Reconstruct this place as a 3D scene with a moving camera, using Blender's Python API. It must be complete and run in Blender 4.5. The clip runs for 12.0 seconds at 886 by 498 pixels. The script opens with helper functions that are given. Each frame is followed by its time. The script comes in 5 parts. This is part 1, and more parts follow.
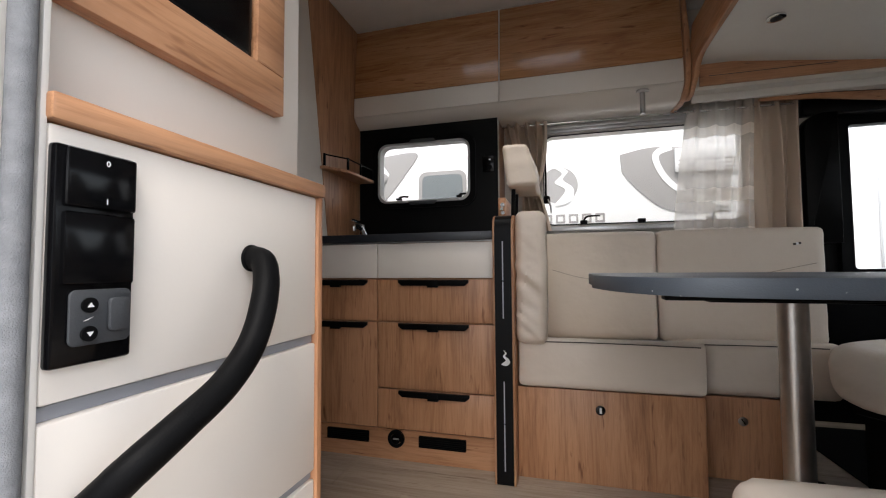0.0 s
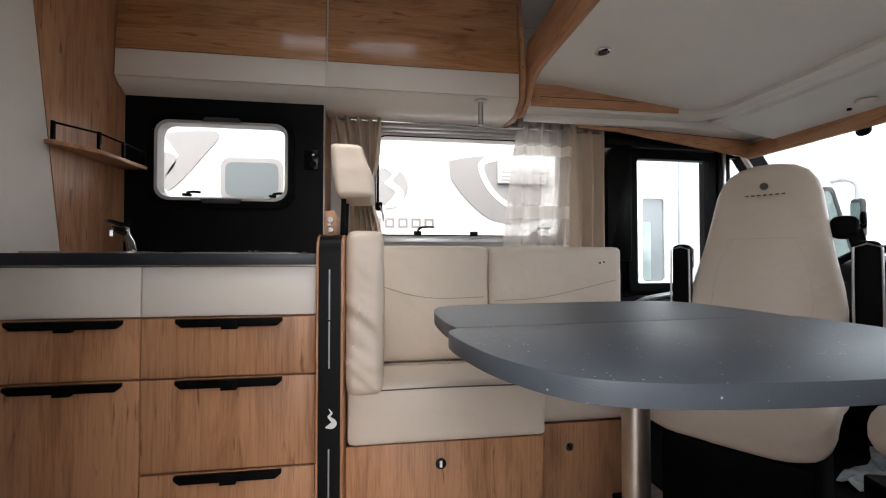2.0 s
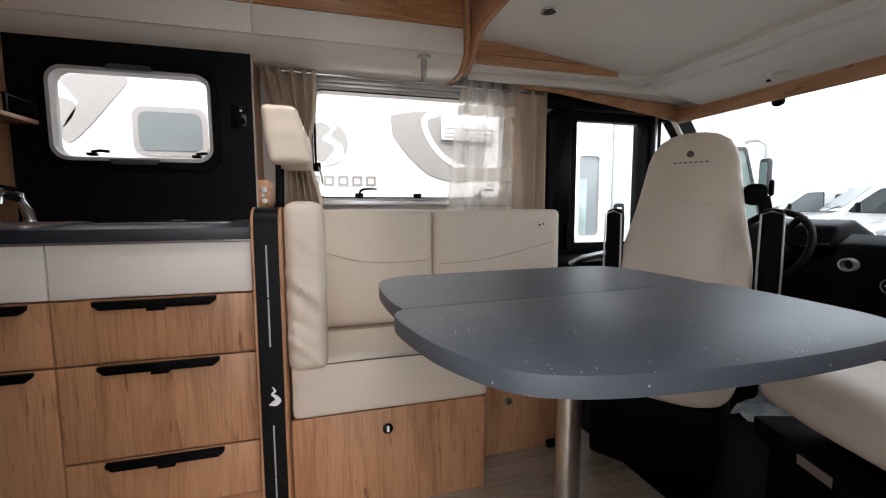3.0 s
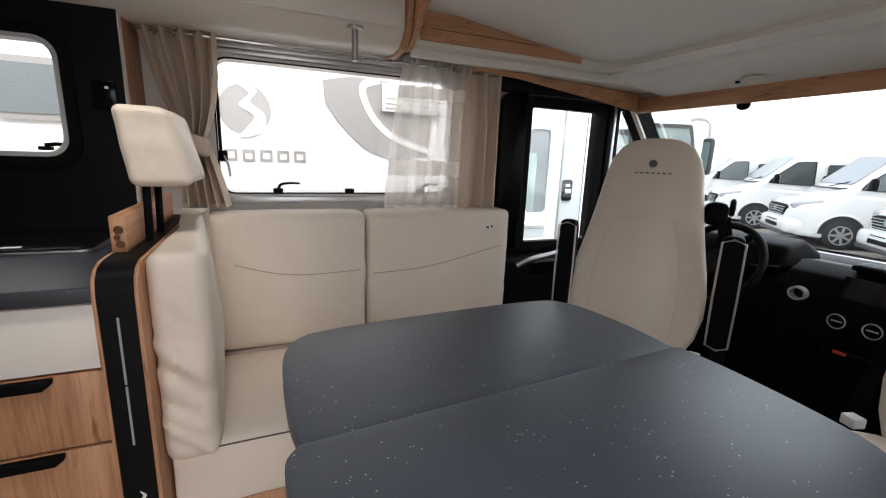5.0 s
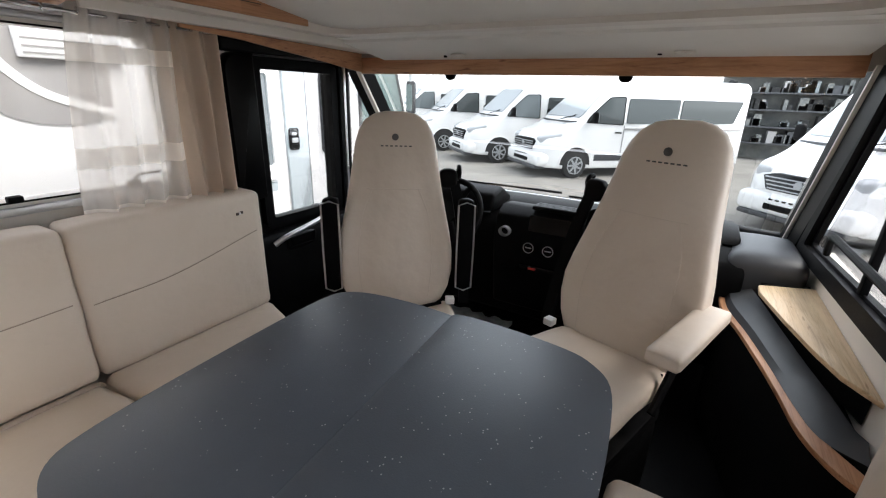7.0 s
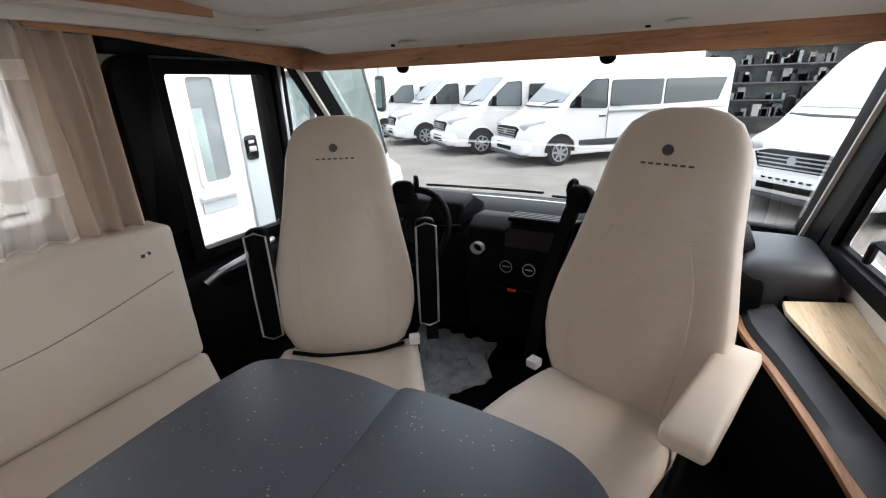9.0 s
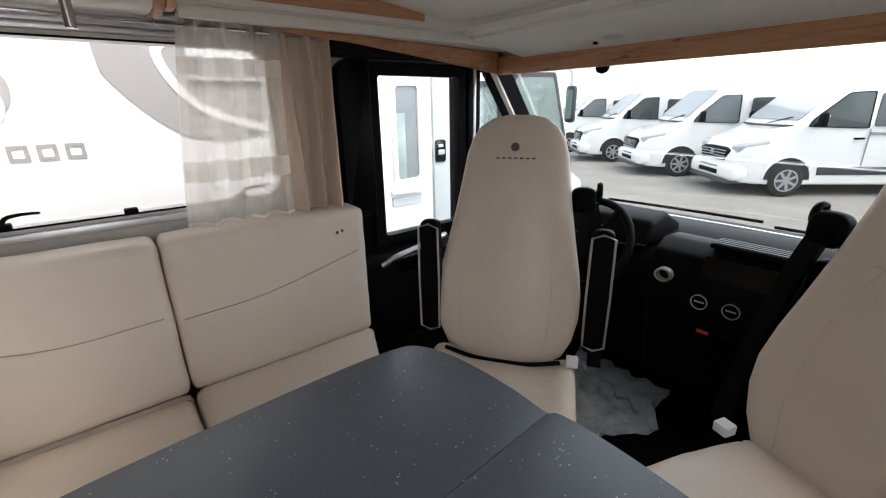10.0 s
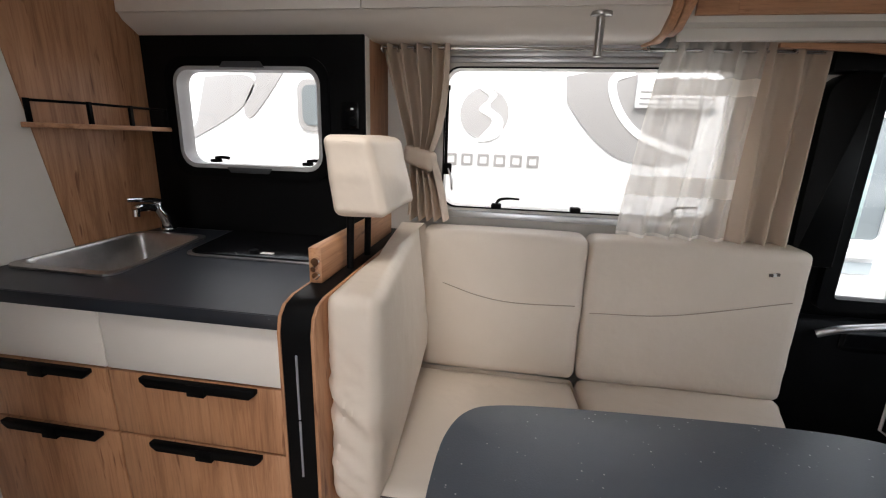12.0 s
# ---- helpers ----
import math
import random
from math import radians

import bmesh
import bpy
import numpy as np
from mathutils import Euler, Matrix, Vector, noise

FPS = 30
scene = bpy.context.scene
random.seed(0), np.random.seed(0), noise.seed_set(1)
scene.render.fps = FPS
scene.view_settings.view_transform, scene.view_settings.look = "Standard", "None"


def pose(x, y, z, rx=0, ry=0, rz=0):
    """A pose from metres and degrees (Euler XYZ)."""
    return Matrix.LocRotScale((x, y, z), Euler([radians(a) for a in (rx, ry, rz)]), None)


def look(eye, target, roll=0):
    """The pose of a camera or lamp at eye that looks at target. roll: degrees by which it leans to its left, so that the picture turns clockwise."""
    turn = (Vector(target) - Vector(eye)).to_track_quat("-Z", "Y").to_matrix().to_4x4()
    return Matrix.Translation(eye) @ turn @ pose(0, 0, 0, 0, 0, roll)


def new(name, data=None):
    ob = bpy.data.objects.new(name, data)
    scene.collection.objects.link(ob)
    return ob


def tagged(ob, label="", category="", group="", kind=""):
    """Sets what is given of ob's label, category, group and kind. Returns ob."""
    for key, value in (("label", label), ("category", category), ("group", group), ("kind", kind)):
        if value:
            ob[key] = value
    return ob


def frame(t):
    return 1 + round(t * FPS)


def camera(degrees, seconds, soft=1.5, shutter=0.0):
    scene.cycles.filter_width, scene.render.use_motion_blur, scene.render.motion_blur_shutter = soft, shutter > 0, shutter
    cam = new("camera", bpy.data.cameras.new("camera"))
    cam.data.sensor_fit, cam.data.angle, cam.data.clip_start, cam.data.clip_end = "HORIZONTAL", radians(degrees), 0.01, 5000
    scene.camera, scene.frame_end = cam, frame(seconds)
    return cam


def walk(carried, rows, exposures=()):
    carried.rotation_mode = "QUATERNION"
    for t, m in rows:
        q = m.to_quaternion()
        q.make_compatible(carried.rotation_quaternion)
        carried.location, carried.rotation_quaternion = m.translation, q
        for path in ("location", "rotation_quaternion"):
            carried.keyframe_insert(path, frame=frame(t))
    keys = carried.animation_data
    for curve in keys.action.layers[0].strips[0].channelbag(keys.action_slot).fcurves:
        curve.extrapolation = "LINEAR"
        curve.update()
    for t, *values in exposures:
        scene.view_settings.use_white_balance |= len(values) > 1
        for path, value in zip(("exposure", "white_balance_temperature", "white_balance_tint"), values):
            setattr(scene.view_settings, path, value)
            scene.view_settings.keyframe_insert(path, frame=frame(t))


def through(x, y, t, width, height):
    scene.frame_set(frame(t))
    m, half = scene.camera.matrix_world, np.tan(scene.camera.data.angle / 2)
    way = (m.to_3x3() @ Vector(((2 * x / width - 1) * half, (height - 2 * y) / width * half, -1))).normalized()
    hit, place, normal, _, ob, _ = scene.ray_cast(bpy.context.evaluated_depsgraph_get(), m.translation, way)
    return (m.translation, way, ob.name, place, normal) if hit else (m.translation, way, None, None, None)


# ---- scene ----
cam = camera(92.5, 12.0, 1.15)
PATH = [
    (0, (0.382, 0.283, 0.783), (-0.149, 2.209, 0.878), -0.4),
    (0.5, (0.375, 0.293, 0.779), (-0.187, 2.21, 0.871), -0.3),
    (1, (0.349, 0.342, 0.787), (-0.217, 2.257, 0.88), -0.1),
    (1.5, (0.34, 0.473, 0.792), (0.191, 2.466, 0.878), -0.2),
    (2, (0.321, 0.596, 0.919), (0.614, 2.574, 0.96), 0.0),
    (2.5, (0.319, 0.602, 0.989), (0.856, 2.524, 0.871), 0.0),
    (3, (0.321, 0.616, 0.984), (0.873, 2.529, 0.792), -0.2),
    (3.2, (0.32, 0.626, 0.995), (0.868, 2.538, 0.781), -0.1),
    (4.8, (0.447, 0.886, 1.209), (1.166, 2.707, 0.8), 1.7),
    (5, (0.449, 0.882, 1.217), (1.227, 2.676, 0.797), 2.1),
    (5.5, (0.426, 0.919, 1.224), (1.398, 2.608, 0.772), 3.6),
    (6, (0.397, 0.982, 1.308), (1.709, 2.383, 0.742), 2.8),
    (6.5, (0.37, 1.036, 1.385), (1.933, 2.093, 0.723), 2.3),
    (7, (0.361, 1.028, 1.412), (1.997, 1.952, 0.726), 1.9),
    (7.2, (0.371, 1.043, 1.393), (2.047, 1.906, 0.726), 2.1),
    (8.8, (0.71, 1.073, 1.44), (2.395, 1.861, 0.705), -0.9),
    (9, (0.74, 1.089, 1.427), (2.382, 1.977, 0.708), -1.6),
    (9.5, (0.791, 1.125, 1.39), (2.17, 2.404, 0.711), -2.3),
    (10, (0.79, 1.139, 1.371), (1.959, 2.628, 0.727), -1.0),
    (10.5, (0.778, 1.133, 1.348), (1.571, 2.865, 0.741), -0.4),
    (11, (0.707, 1.131, 1.342), (1.117, 3.0, 0.76), 0.3),
    (11.5, (0.648, 1.156, 1.345), (0.65, 3.072, 0.774), 1.4),
    (12, (0.568, 1.154, 1.305), (0.279, 3.069, 0.806), 1.8),
]
EXPOSURES = [(0.0, 1.72), (1.0, 1.8), (2.0, 2.18), (3.0, 2.12), (5.0, 2.06), (9.0, 2.12), (10.5, 2.02), (12.0, 2.2)]
walk(cam, [(t, look(eye, target, roll)) for t, eye, target, roll in PATH], EXPOSURES)

# ---- world and sun: an overcast sky ----
world = bpy.data.worlds.new("overcast_sky")
scene.world = world
world.use_nodes = True
sky = world.node_tree.nodes.new("ShaderNodeTexSky")
sky.sky_type, sky.sun_disc = "NISHITA", False
sky.sun_elevation, sky.sun_rotation = radians(58), radians(169)
sky.air_density, sky.dust_density, sky.ozone_density = 1.0, 4.0, 1.0
sky_mix = world.node_tree.nodes.new("ShaderNodeMixRGB")
sky_mix.inputs[0].default_value = 0.65
sky_mix.inputs[2].default_value = (7.0, 7.2, 7.6, 1)
world.node_tree.links.new(sky.outputs[0], sky_mix.inputs[1])
world.node_tree.links.new(sky_mix.outputs[0], world.node_tree.nodes["Background"].inputs[0])
world.node_tree.nodes["Background"].inputs[1].default_value = 0.15
sun = new("sun", bpy.data.lights.new("sun", "SUN"))
sun.data.energy, sun.data.angle, sun.data.color = 0.75, radians(30), (1.0, 0.96, 0.9)
sun.matrix_world = look((0, 0, 10), (-1.2, 6.0, 0.0))


# ---- materials ----
def material(name, color, rough=0.5, metal=0.0, coat=0.0, spec=0.5):
    m = bpy.data.materials.new(name)
    m.use_nodes = True
    b = m.node_tree.nodes["Principled BSDF"]
    b.inputs["Base Color"].default_value = (*color, 1)
    b.inputs["Roughness"].default_value = rough
    b.inputs["Metallic"].default_value = metal
    b.inputs["Coat Weight"].default_value = coat
    b.inputs["Coat Roughness"].default_value = 0.08
    b.inputs["Specular IOR Level"].default_value = spec
    return m


def node(m, kind, **values):
    n = m.node_tree.nodes.new(kind)
    for k, v in values.items():
        n.inputs[k].default_value = v
    return n


def wire(m, a, b):
    m.node_tree.links.new(a, b)


def ramp(m, source, stops):
    r = m.node_tree.nodes.new("ShaderNodeValToRGB")
    while len(r.color_ramp.elements) < len(stops):
        r.color_ramp.elements.new(0.5)
    for e, (p, c) in zip(r.color_ramp.elements, stops):
        e.position, e.color = p, (*c, 1)
    wire(m, source, r.inputs[0])
    return r


def coords(m, scale=(1, 1, 1)):
    g = m.node_tree.nodes.new("ShaderNodeNewGeometry")
    k = node(m, "ShaderNodeMapping", Scale=scale)
    wire(m, g.outputs["Position"], k.inputs[0])
    return k.outputs[0]


def grain(m, scale, amount, detail=3.0, stretch=(1, 1, 1), distance=0.002):
    """Fine relief."""
    b = m.node_tree.nodes["Principled BSDF"]
    n = node(m, "ShaderNodeTexNoise", Scale=scale, Detail=detail)
    wire(m, coords(m, stretch), n.inputs["Vector"])
    u = node(m, "ShaderNodeBump", Strength=amount, Distance=distance)
    wire(m, n.outputs["Fac"], u.inputs["Height"])
    wire(m, u.outputs[0], b.inputs["Normal"])
    return n


def mottled(name, c1, c2, scale, rough=0.5, metal=0.0, bump=0.0, bump_scale=200.0, coat=0.0, spread=0.15, spec=0.5):
    """Two tones mixed by a broad and a fine noise."""
    m = material(name, c1, rough, metal, coat, spec)
    b = m.node_tree.nodes["Principled BSDF"]
    n = node(m, "ShaderNodeTexNoise", Scale=scale, Detail=6.0, Roughness=0.6)
    wire(m, coords(m), n.inputs["Vector"])
    r = ramp(m, n.outputs["Fac"], [(0.5 - spread, c1), (0.5 + spread, c2)])
    wire(m, r.outputs[0], b.inputs["Base Color"])
    q = node(m, "ShaderNodeMapRange")
    q.inputs["To Min"].default_value, q.inputs["To Max"].default_value = max(rough - 0.07, 0), min(rough + 0.07, 1)
    wire(m, n.outputs["Fac"], q.inputs["Value"])
    wire(m, q.outputs[0], b.inputs["Roughness"])
    if bump:
        grain(m, bump_scale, bump)
    return m


def oak(name, axis, tones, rough=0.42, coat=0.0):
    """Oak laminate: long fibres along one axis, broad flame bands, dark pores and a few knots."""
    m = material(name, tones[1], rough, 0, coat)
    b = m.node_tree.nodes["Principled BSDF"]
    s = [9.0, 9.0, 9.0]
    s[axis] = 1.0
    fine = [130.0, 130.0, 130.0]
    fine[axis] = 5.0
    flame = node(m, "ShaderNodeTexNoise", Scale=1.3, Detail=5.0, Roughness=0.66, Distortion=1.3)
    wire(m, coords(m, s), flame.inputs["Vector"])
    fibre = node(m, "ShaderNodeTexNoise", Scale=1.0, Detail=4.0, Roughness=0.7)
    wire(m, coords(m, fine), fibre.inputs["Vector"])
    r = ramp(m, flame.outputs["Fac"], [(0.28, tones[0]), (0.45, tones[1]), (0.58, tones[2]), (0.75, tones[1])])
    f = ramp(m, fibre.outputs["Fac"], [(0.3, (0.62, 0.55, 0.5)), (0.52, (1, 1, 1)), (0.75, (1.0, 0.98, 0.95))])
    mul = m.node_tree.nodes.new("ShaderNodeMixRGB")
    mul.blend_type = "MULTIPLY"
    mul.inputs[0].default_value = 0.75
    wire(m, r.outputs[0], mul.inputs[1])
    wire(m, f.outputs[0], mul.inputs[2])
    crack = [55.0, 55.0, 55.0]
    crack[axis] = 7.5
    streak = node(m, "ShaderNodeTexNoise", Scale=1.0, Detail=2.0, Roughness=0.5, Distortion=0.4)
    wire(m, coords(m, crack), streak.inputs["Vector"])
    dark = ramp(m, streak.outputs["Fac"], [(0.255, (0.36, 0.24, 0.17)), (0.345, (1, 1, 1)), (0.70, (1, 1, 1)), (0.78, (1.3, 1.38, 1.45))])
    mul2 = m.node_tree.nodes.new("ShaderNodeMixRGB")
    mul2.blend_type = "MULTIPLY"
    mul2.inputs[0].default_value = 0.8
    wire(m, mul.outputs[0], mul2.inputs[1])
    wire(m, dark.outputs[0], mul2.inputs[2])
    wire(m, mul2.outputs[0], b.inputs["Base Color"])
    u = node(m, "ShaderNodeBump", Strength=0.12, Distance=0.001)
    wire(m, fibre.outputs["Fac"], u.inputs["Height"])
    wire(m, u.outputs[0], b.inputs["Normal"])
    return m


def flecked(name, base, base2, fleck, scale, size, rough, bump=0.1):
    """A stone-look laminate with scattered light flecks."""
    m = mottled(name, base, base2, 3.0, rough, bump=bump, bump_scale=330)
    b = m.node_tree.nodes["Principled BSDF"]
    old = b.inputs["Base Color"].links[0].from_socket
    v = node(m, "ShaderNodeTexVoronoi", Scale=scale, Randomness=1.0)
    n = node(m, "ShaderNodeTexNoise", Scale=scale * 0.5, Detail=1.0)
    wire(m, coords(m), n.inputs["Vector"])
    wire(m, coords(m), v.inputs["Vector"])
    near = ramp(m, v.outputs["Distance"], [(size, (1, 1, 1)), (size * 1.4, (0, 0, 0))])
    some = ramp(m, n.outputs["Fac"], [(0.57, (0, 0, 0)), (0.62, (1, 1, 1))])
    k = m.node_tree.nodes.new("ShaderNodeMath")
    k.operation = "MULTIPLY"
    wire(m, near.outputs[0], k.inputs[0])
    wire(m, some.outputs[0], k.inputs[1])
    mix = m.node_tree.nodes.new("ShaderNodeMixRGB")
    mix.inputs[2].default_value = (*fleck, 1)
    wire(m, k.outputs[0], mix.inputs[0])
    wire(m, old, mix.inputs[1])
    wire(m, mix.outputs[0], b.inputs["Base Color"])
    return m


def glazing(name, tint=(1, 1, 1), gloss=0.6):
    m = bpy.data.materials.new(name)
    m.use_nodes = True
    t = m.node_tree
    t.nodes.remove(t.nodes["Principled BSDF"])
    clear = node(m, "ShaderNodeBsdfTransparent", Color=(*tint, 1))
    shine = node(m, "ShaderNodeBsdfGlossy", Roughness=0.02)
    fres = node(m, "ShaderNodeFresnel", IOR=1.45)
    k = m.node_tree.nodes.new("ShaderNodeMath")
    k.operation = "MULTIPLY"
    k.inputs[1].default_value = gloss
    wire(m, fres.outputs[0], k.inputs[0])
    mix = t.nodes.new("ShaderNodeMixShader")
    wire(m, k.outputs[0], mix.inputs[0])
    wire(m, clear.outputs[0], mix.inputs[1])
    wire(m, shine.outputs[0], mix.inputs[2])
    wire(m, mix.outputs[0], t.nodes["Material Output"].inputs[0])
    return m


def cloth(name, color, open_weave=0.0, through=0.4, bands=()):
    """Curtain cloth: it lets light through, and a sheer one also shows what is behind it; bands are denser woven stripes (heights)."""
    m = bpy.data.materials.new(name)
    m.use_nodes = True
    t = m.node_tree
    t.nodes.remove(t.nodes["Principled BSDF"])
    d = node(m, "ShaderNodeBsdfDiffuse", Color=(*color, 1))
    l = node(m, "ShaderNodeBsdfTranslucent", Color=(*color, 1))
    n = node(m, "ShaderNodeTexNoise", Scale=1.0, Detail=2.0)
    wire(m, coords(m, (900, 900, 700)), n.inputs["Vector"])
    u = node(m, "ShaderNodeBump", Strength=0.25, Distance=0.001)
    wire(m, n.outputs["Fac"], u.inputs["Height"])
    wire(m, u.outputs[0], d.inputs["Normal"])
    mix = t.nodes.new("ShaderNodeMixShader")
    mix.inputs[0].default_value = through
    wire(m, d.outputs[0], mix.inputs[1])
    wire(m, l.outputs[0], mix.inputs[2])
    last = mix.outputs[0]
    if open_weave:
        clear = node(m, "ShaderNodeBsdfTransparent")
        mix2 = t.nodes.new("ShaderNodeMixShader")
        g = t.nodes.new("ShaderNodeNewGeometry")
        sp = t.nodes.new("ShaderNodeSeparateXYZ")
        wire(m, g.outputs["Position"], sp.inputs[0])
        total = None
        for lo, hi in bands:
            a = t.nodes.new("ShaderNodeMath")
            a.operation = "COMPARE"
            a.inputs[1].default_value, a.inputs[2].default_value = (lo + hi) / 2, (hi - lo) / 2
            wire(m, sp.outputs[2], a.inputs[0])
            if total is None:
                total = a.outputs[0]
            else:
                s = t.nodes.new("ShaderNodeMath")
                s.operation = "MAXIMUM"
                wire(m, total, s.inputs[0])
                wire(m, a.outputs[0], s.inputs[1])
                total = s.outputs[0]
        q = node(m, "ShaderNodeMapRange")
        q.inputs["To Min"].default_value, q.inputs["To Max"].default_value = open_weave, open_weave * 0.2
        wire(m, total, q.inputs["Value"])
        wire(m, q.outputs[0], mix2.inputs[0])
        wire(m, last, mix2.inputs[1])
        wire(m, clear.outputs[0], mix2.inputs[2])
        last = mix2.outputs[0]
    wire(m, last, t.nodes["Material Output"].inputs[0])
    return m


def leather(name, c1, c2):
    m = mottled(name, c1, c2, 5.0, 0.46, bump=0.0, spread=0.25)
    b = m.node_tree.nodes["Principled BSDF"]
    pebble = node(m, "ShaderNodeTexVoronoi", Scale=420.0)
    wire(m, coords(m), pebble.inputs["Vector"])
    soft = node(m, "ShaderNodeTexNoise", Scale=9.0, Detail=3.0)
    wire(m, coords(m), soft.inputs["Vector"])
    u1 = node(m, "ShaderNodeBump", Strength=0.12, Distance=0.0008)
    u2 = node(m, "ShaderNodeBump", Strength=0.45, Distance=0.014)
    wire(m, pebble.outputs["Distance"], u1.inputs["Height"])
    wire(m, soft.outputs["Fac"], u2.inputs["Height"])
    wire(m, u1.outputs[0], u2.inputs["Normal"])
    wire(m, u2.outputs[0], b.inputs["Normal"])
    return m


TONES = [(0.27, 0.118, 0.055), (0.43, 0.212, 0.106), (0.51, 0.268, 0.142)]
OAK_X = oak("oak_laminate_along", 0, TONES)
OAK_Y = oak("oak_laminate_across", 1, TONES)
OAK_Z = oak("oak_laminate_upright", 2, TONES)
OAK_GLOSS = oak("oak_lacquered", 0, [(0.28, 0.118, 0.05), (0.43, 0.205, 0.09), (0.5, 0.258, 0.12)], 0.22, 0.8)
OAK_LIGHT = oak("oak_light", 0, [(0.5, 0.34, 0.19), (0.62, 0.45, 0.27), (0.7, 0.54, 0.35)], 0.4)
CREAM = mottled("cream_laminate", (0.72, 0.665, 0.605), (0.75, 0.70, 0.64), 2.0, 0.38, bump=0.03, bump_scale=300)
CREAM_WALL = mottled("cream_wall_foil", (0.68, 0.63, 0.57), (0.72, 0.67, 0.61), 2.5, 0.55, bump=0.08, bump_scale=260)
CEILING = mottled("pale_grey_ceiling", (0.76, 0.745, 0.71), (0.80, 0.785, 0.75), 3.0, 0.6, bump=0.08, bump_scale=350)
WHITE_TRIM = mottled("white_trim", (0.68, 0.645, 0.6), (0.72, 0.69, 0.64), 4.0, 0.4)
LEATHER = leather("cream_leather", (0.66, 0.565, 0.47), (0.7, 0.605, 0.51))
PIPING = material("dark_piping", (0.08, 0.06, 0.05), 0.6)
STITCH = material("stitched_seam", (0.36, 0.29, 0.23), 0.7)
SEAM = material("leather_seam", (0.61, 0.52, 0.43), 0.5)
BLACK = mottled("black_plastic", (0.0025, 0.0025, 0.0028), (0.005, 0.005, 0.0053), 8.0, 0.5, bump=0.15, bump_scale=500, spec=0.06)
BLACK_SATIN = mottled("black_satin_panel", (0.002, 0.002, 0.0022), (0.004, 0.004, 0.0043), 4.0, 0.42, bump=0.02, spec=0.12)
BLACK_GLOSS = material("black_gloss", (0.003, 0.003, 0.0035), 0.16, spec=0.2)
GREY_PLASTIC = mottled("dark_grey_plastic", (0.035, 0.038, 0.043), (0.05, 0.053, 0.058), 7.0, 0.5, bump=0.2, bump_scale=450)
SLATE = flecked("slate_blue_laminate", (0.066, 0.079, 0.097), (0.08, 0.095, 0.115), (0.42, 0.43, 0.43), 85, 0.12, 0.46, 0.2)
WORKTOP = flecked("anthracite_worktop", (0.012, 0.0145, 0.02), (0.018, 0.021, 0.028), (0.14, 0.14, 0.15), 60, 0.06, 0.42)
STEEL = mottled("brushed_steel", (0.44, 0.42, 0.4), (0.52, 0.5, 0.48), 20.0, 0.33, 1.0, bump=0.05, bump_scale=600)
CHROME = material("chrome", (0.72, 0.72, 0.73), 0.08, 1.0)
ALU = mottled("aluminium", (0.55, 0.55, 0.56), (0.62, 0.62, 0.63), 10.0, 0.35, 0.9)
GREY_LINE = material("grey_inlay", (0.36, 0.37, 0.4), 0.4, 0.3)
RUBBER = mottled("grey_felt_seal", (0.16, 0.165, 0.175), (0.22, 0.225, 0.235), 60.0, 0.9, bump=0.5, bump_scale=900)
GLASS = glazing("window_glass")
HATCH = glazing("frosted_roof_dome", (0.72, 0.72, 0.72), 0.5)
DOOR_GREY = material("grey_blue_door", (0.36, 0.41, 0.43), 0.4)
DIM_GLASS = material("grey_outdoor_glass", (0.16, 0.185, 0.195), 0.1)
RIM_GREY = material("pale_grey_rim", (0.42, 0.42, 0.42), 0.5)
# Van windscreens: the sky's reflection is put into a pale base colour.
VAN_SCREEN = material("vehicle_glass_painted_sky", (0.28, 0.31, 0.33), 0.08)
SMOKED = glazing("windscreen_glass", (0.94, 0.97, 0.96), 0.5)
CURTAIN = cloth("beige_curtain_cloth", (0.70, 0.575, 0.465), 0.0, 0.16)
SHEER = cloth("sheer_curtain_cloth", (0.92, 0.87, 0.81), 0.42, 0.5, ((1.475, 1.53), (1.13, 1.2), (0.93, 0.99)))
RED = material("red_plastic", (0.55, 0.03, 0.02), 0.4)
WHITE = material("white_print", (0.8, 0.8, 0.8), 0.5)
DARK_PRINT = material("dark_grey_stitching", (0.1, 0.095, 0.09), 0.7)
PRINT_GREY = material("grey_print", (0.3, 0.3, 0.31), 0.5)
VINYL = oak("vinyl_plank_floor", 0, [(0.3, 0.235, 0.17), (0.37, 0.3, 0.225), (0.44, 0.365, 0.29)], 0.4)
SILVER = material("silver_paint", (0.45, 0.47, 0.49), 0.35, 0.6)
FOIL = mottled("clear_foil", (0.5, 0.57, 0.61), (0.85, 0.88, 0.9), 11.0, 0.2, bump=1.0, bump_scale=18)
VAN_WHITE = mottled("white_vehicle_paint", (0.76, 0.77, 0.77), (0.8, 0.81, 0.81), 1.5, 0.25, coat=0.5)
VAN_GREY = material("grey_vehicle_graphic", (0.3, 0.295, 0.29), 0.35)
VAN_GLASS = material("dark_vehicle_glass", (0.07, 0.08, 0.082), 0.06)
TEAL_GLASS = mottled("teal_vehicle_glass", (0.14, 0.2, 0.2), (0.3, 0.38, 0.37), 2.2, 0.08, spread=0.3)
BLUE = material("blue_goods", (0.08, 0.25, 0.45), 0.5)
TYRE = mottled("tyre_rubber", (0.012, 0.012, 0.012), (0.02, 0.02, 0.02), 9.0, 0.8)
ASPHALT = mottled("asphalt", (0.21, 0.2, 0.183), (0.275, 0.263, 0.243), 1.2, 0.9, bump=0.4, bump_scale=60)
LAMP_GLASS = material("headlight_glass", (0.4, 0.42, 0.44), 0.1)
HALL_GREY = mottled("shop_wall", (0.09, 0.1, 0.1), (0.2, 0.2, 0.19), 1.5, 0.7)

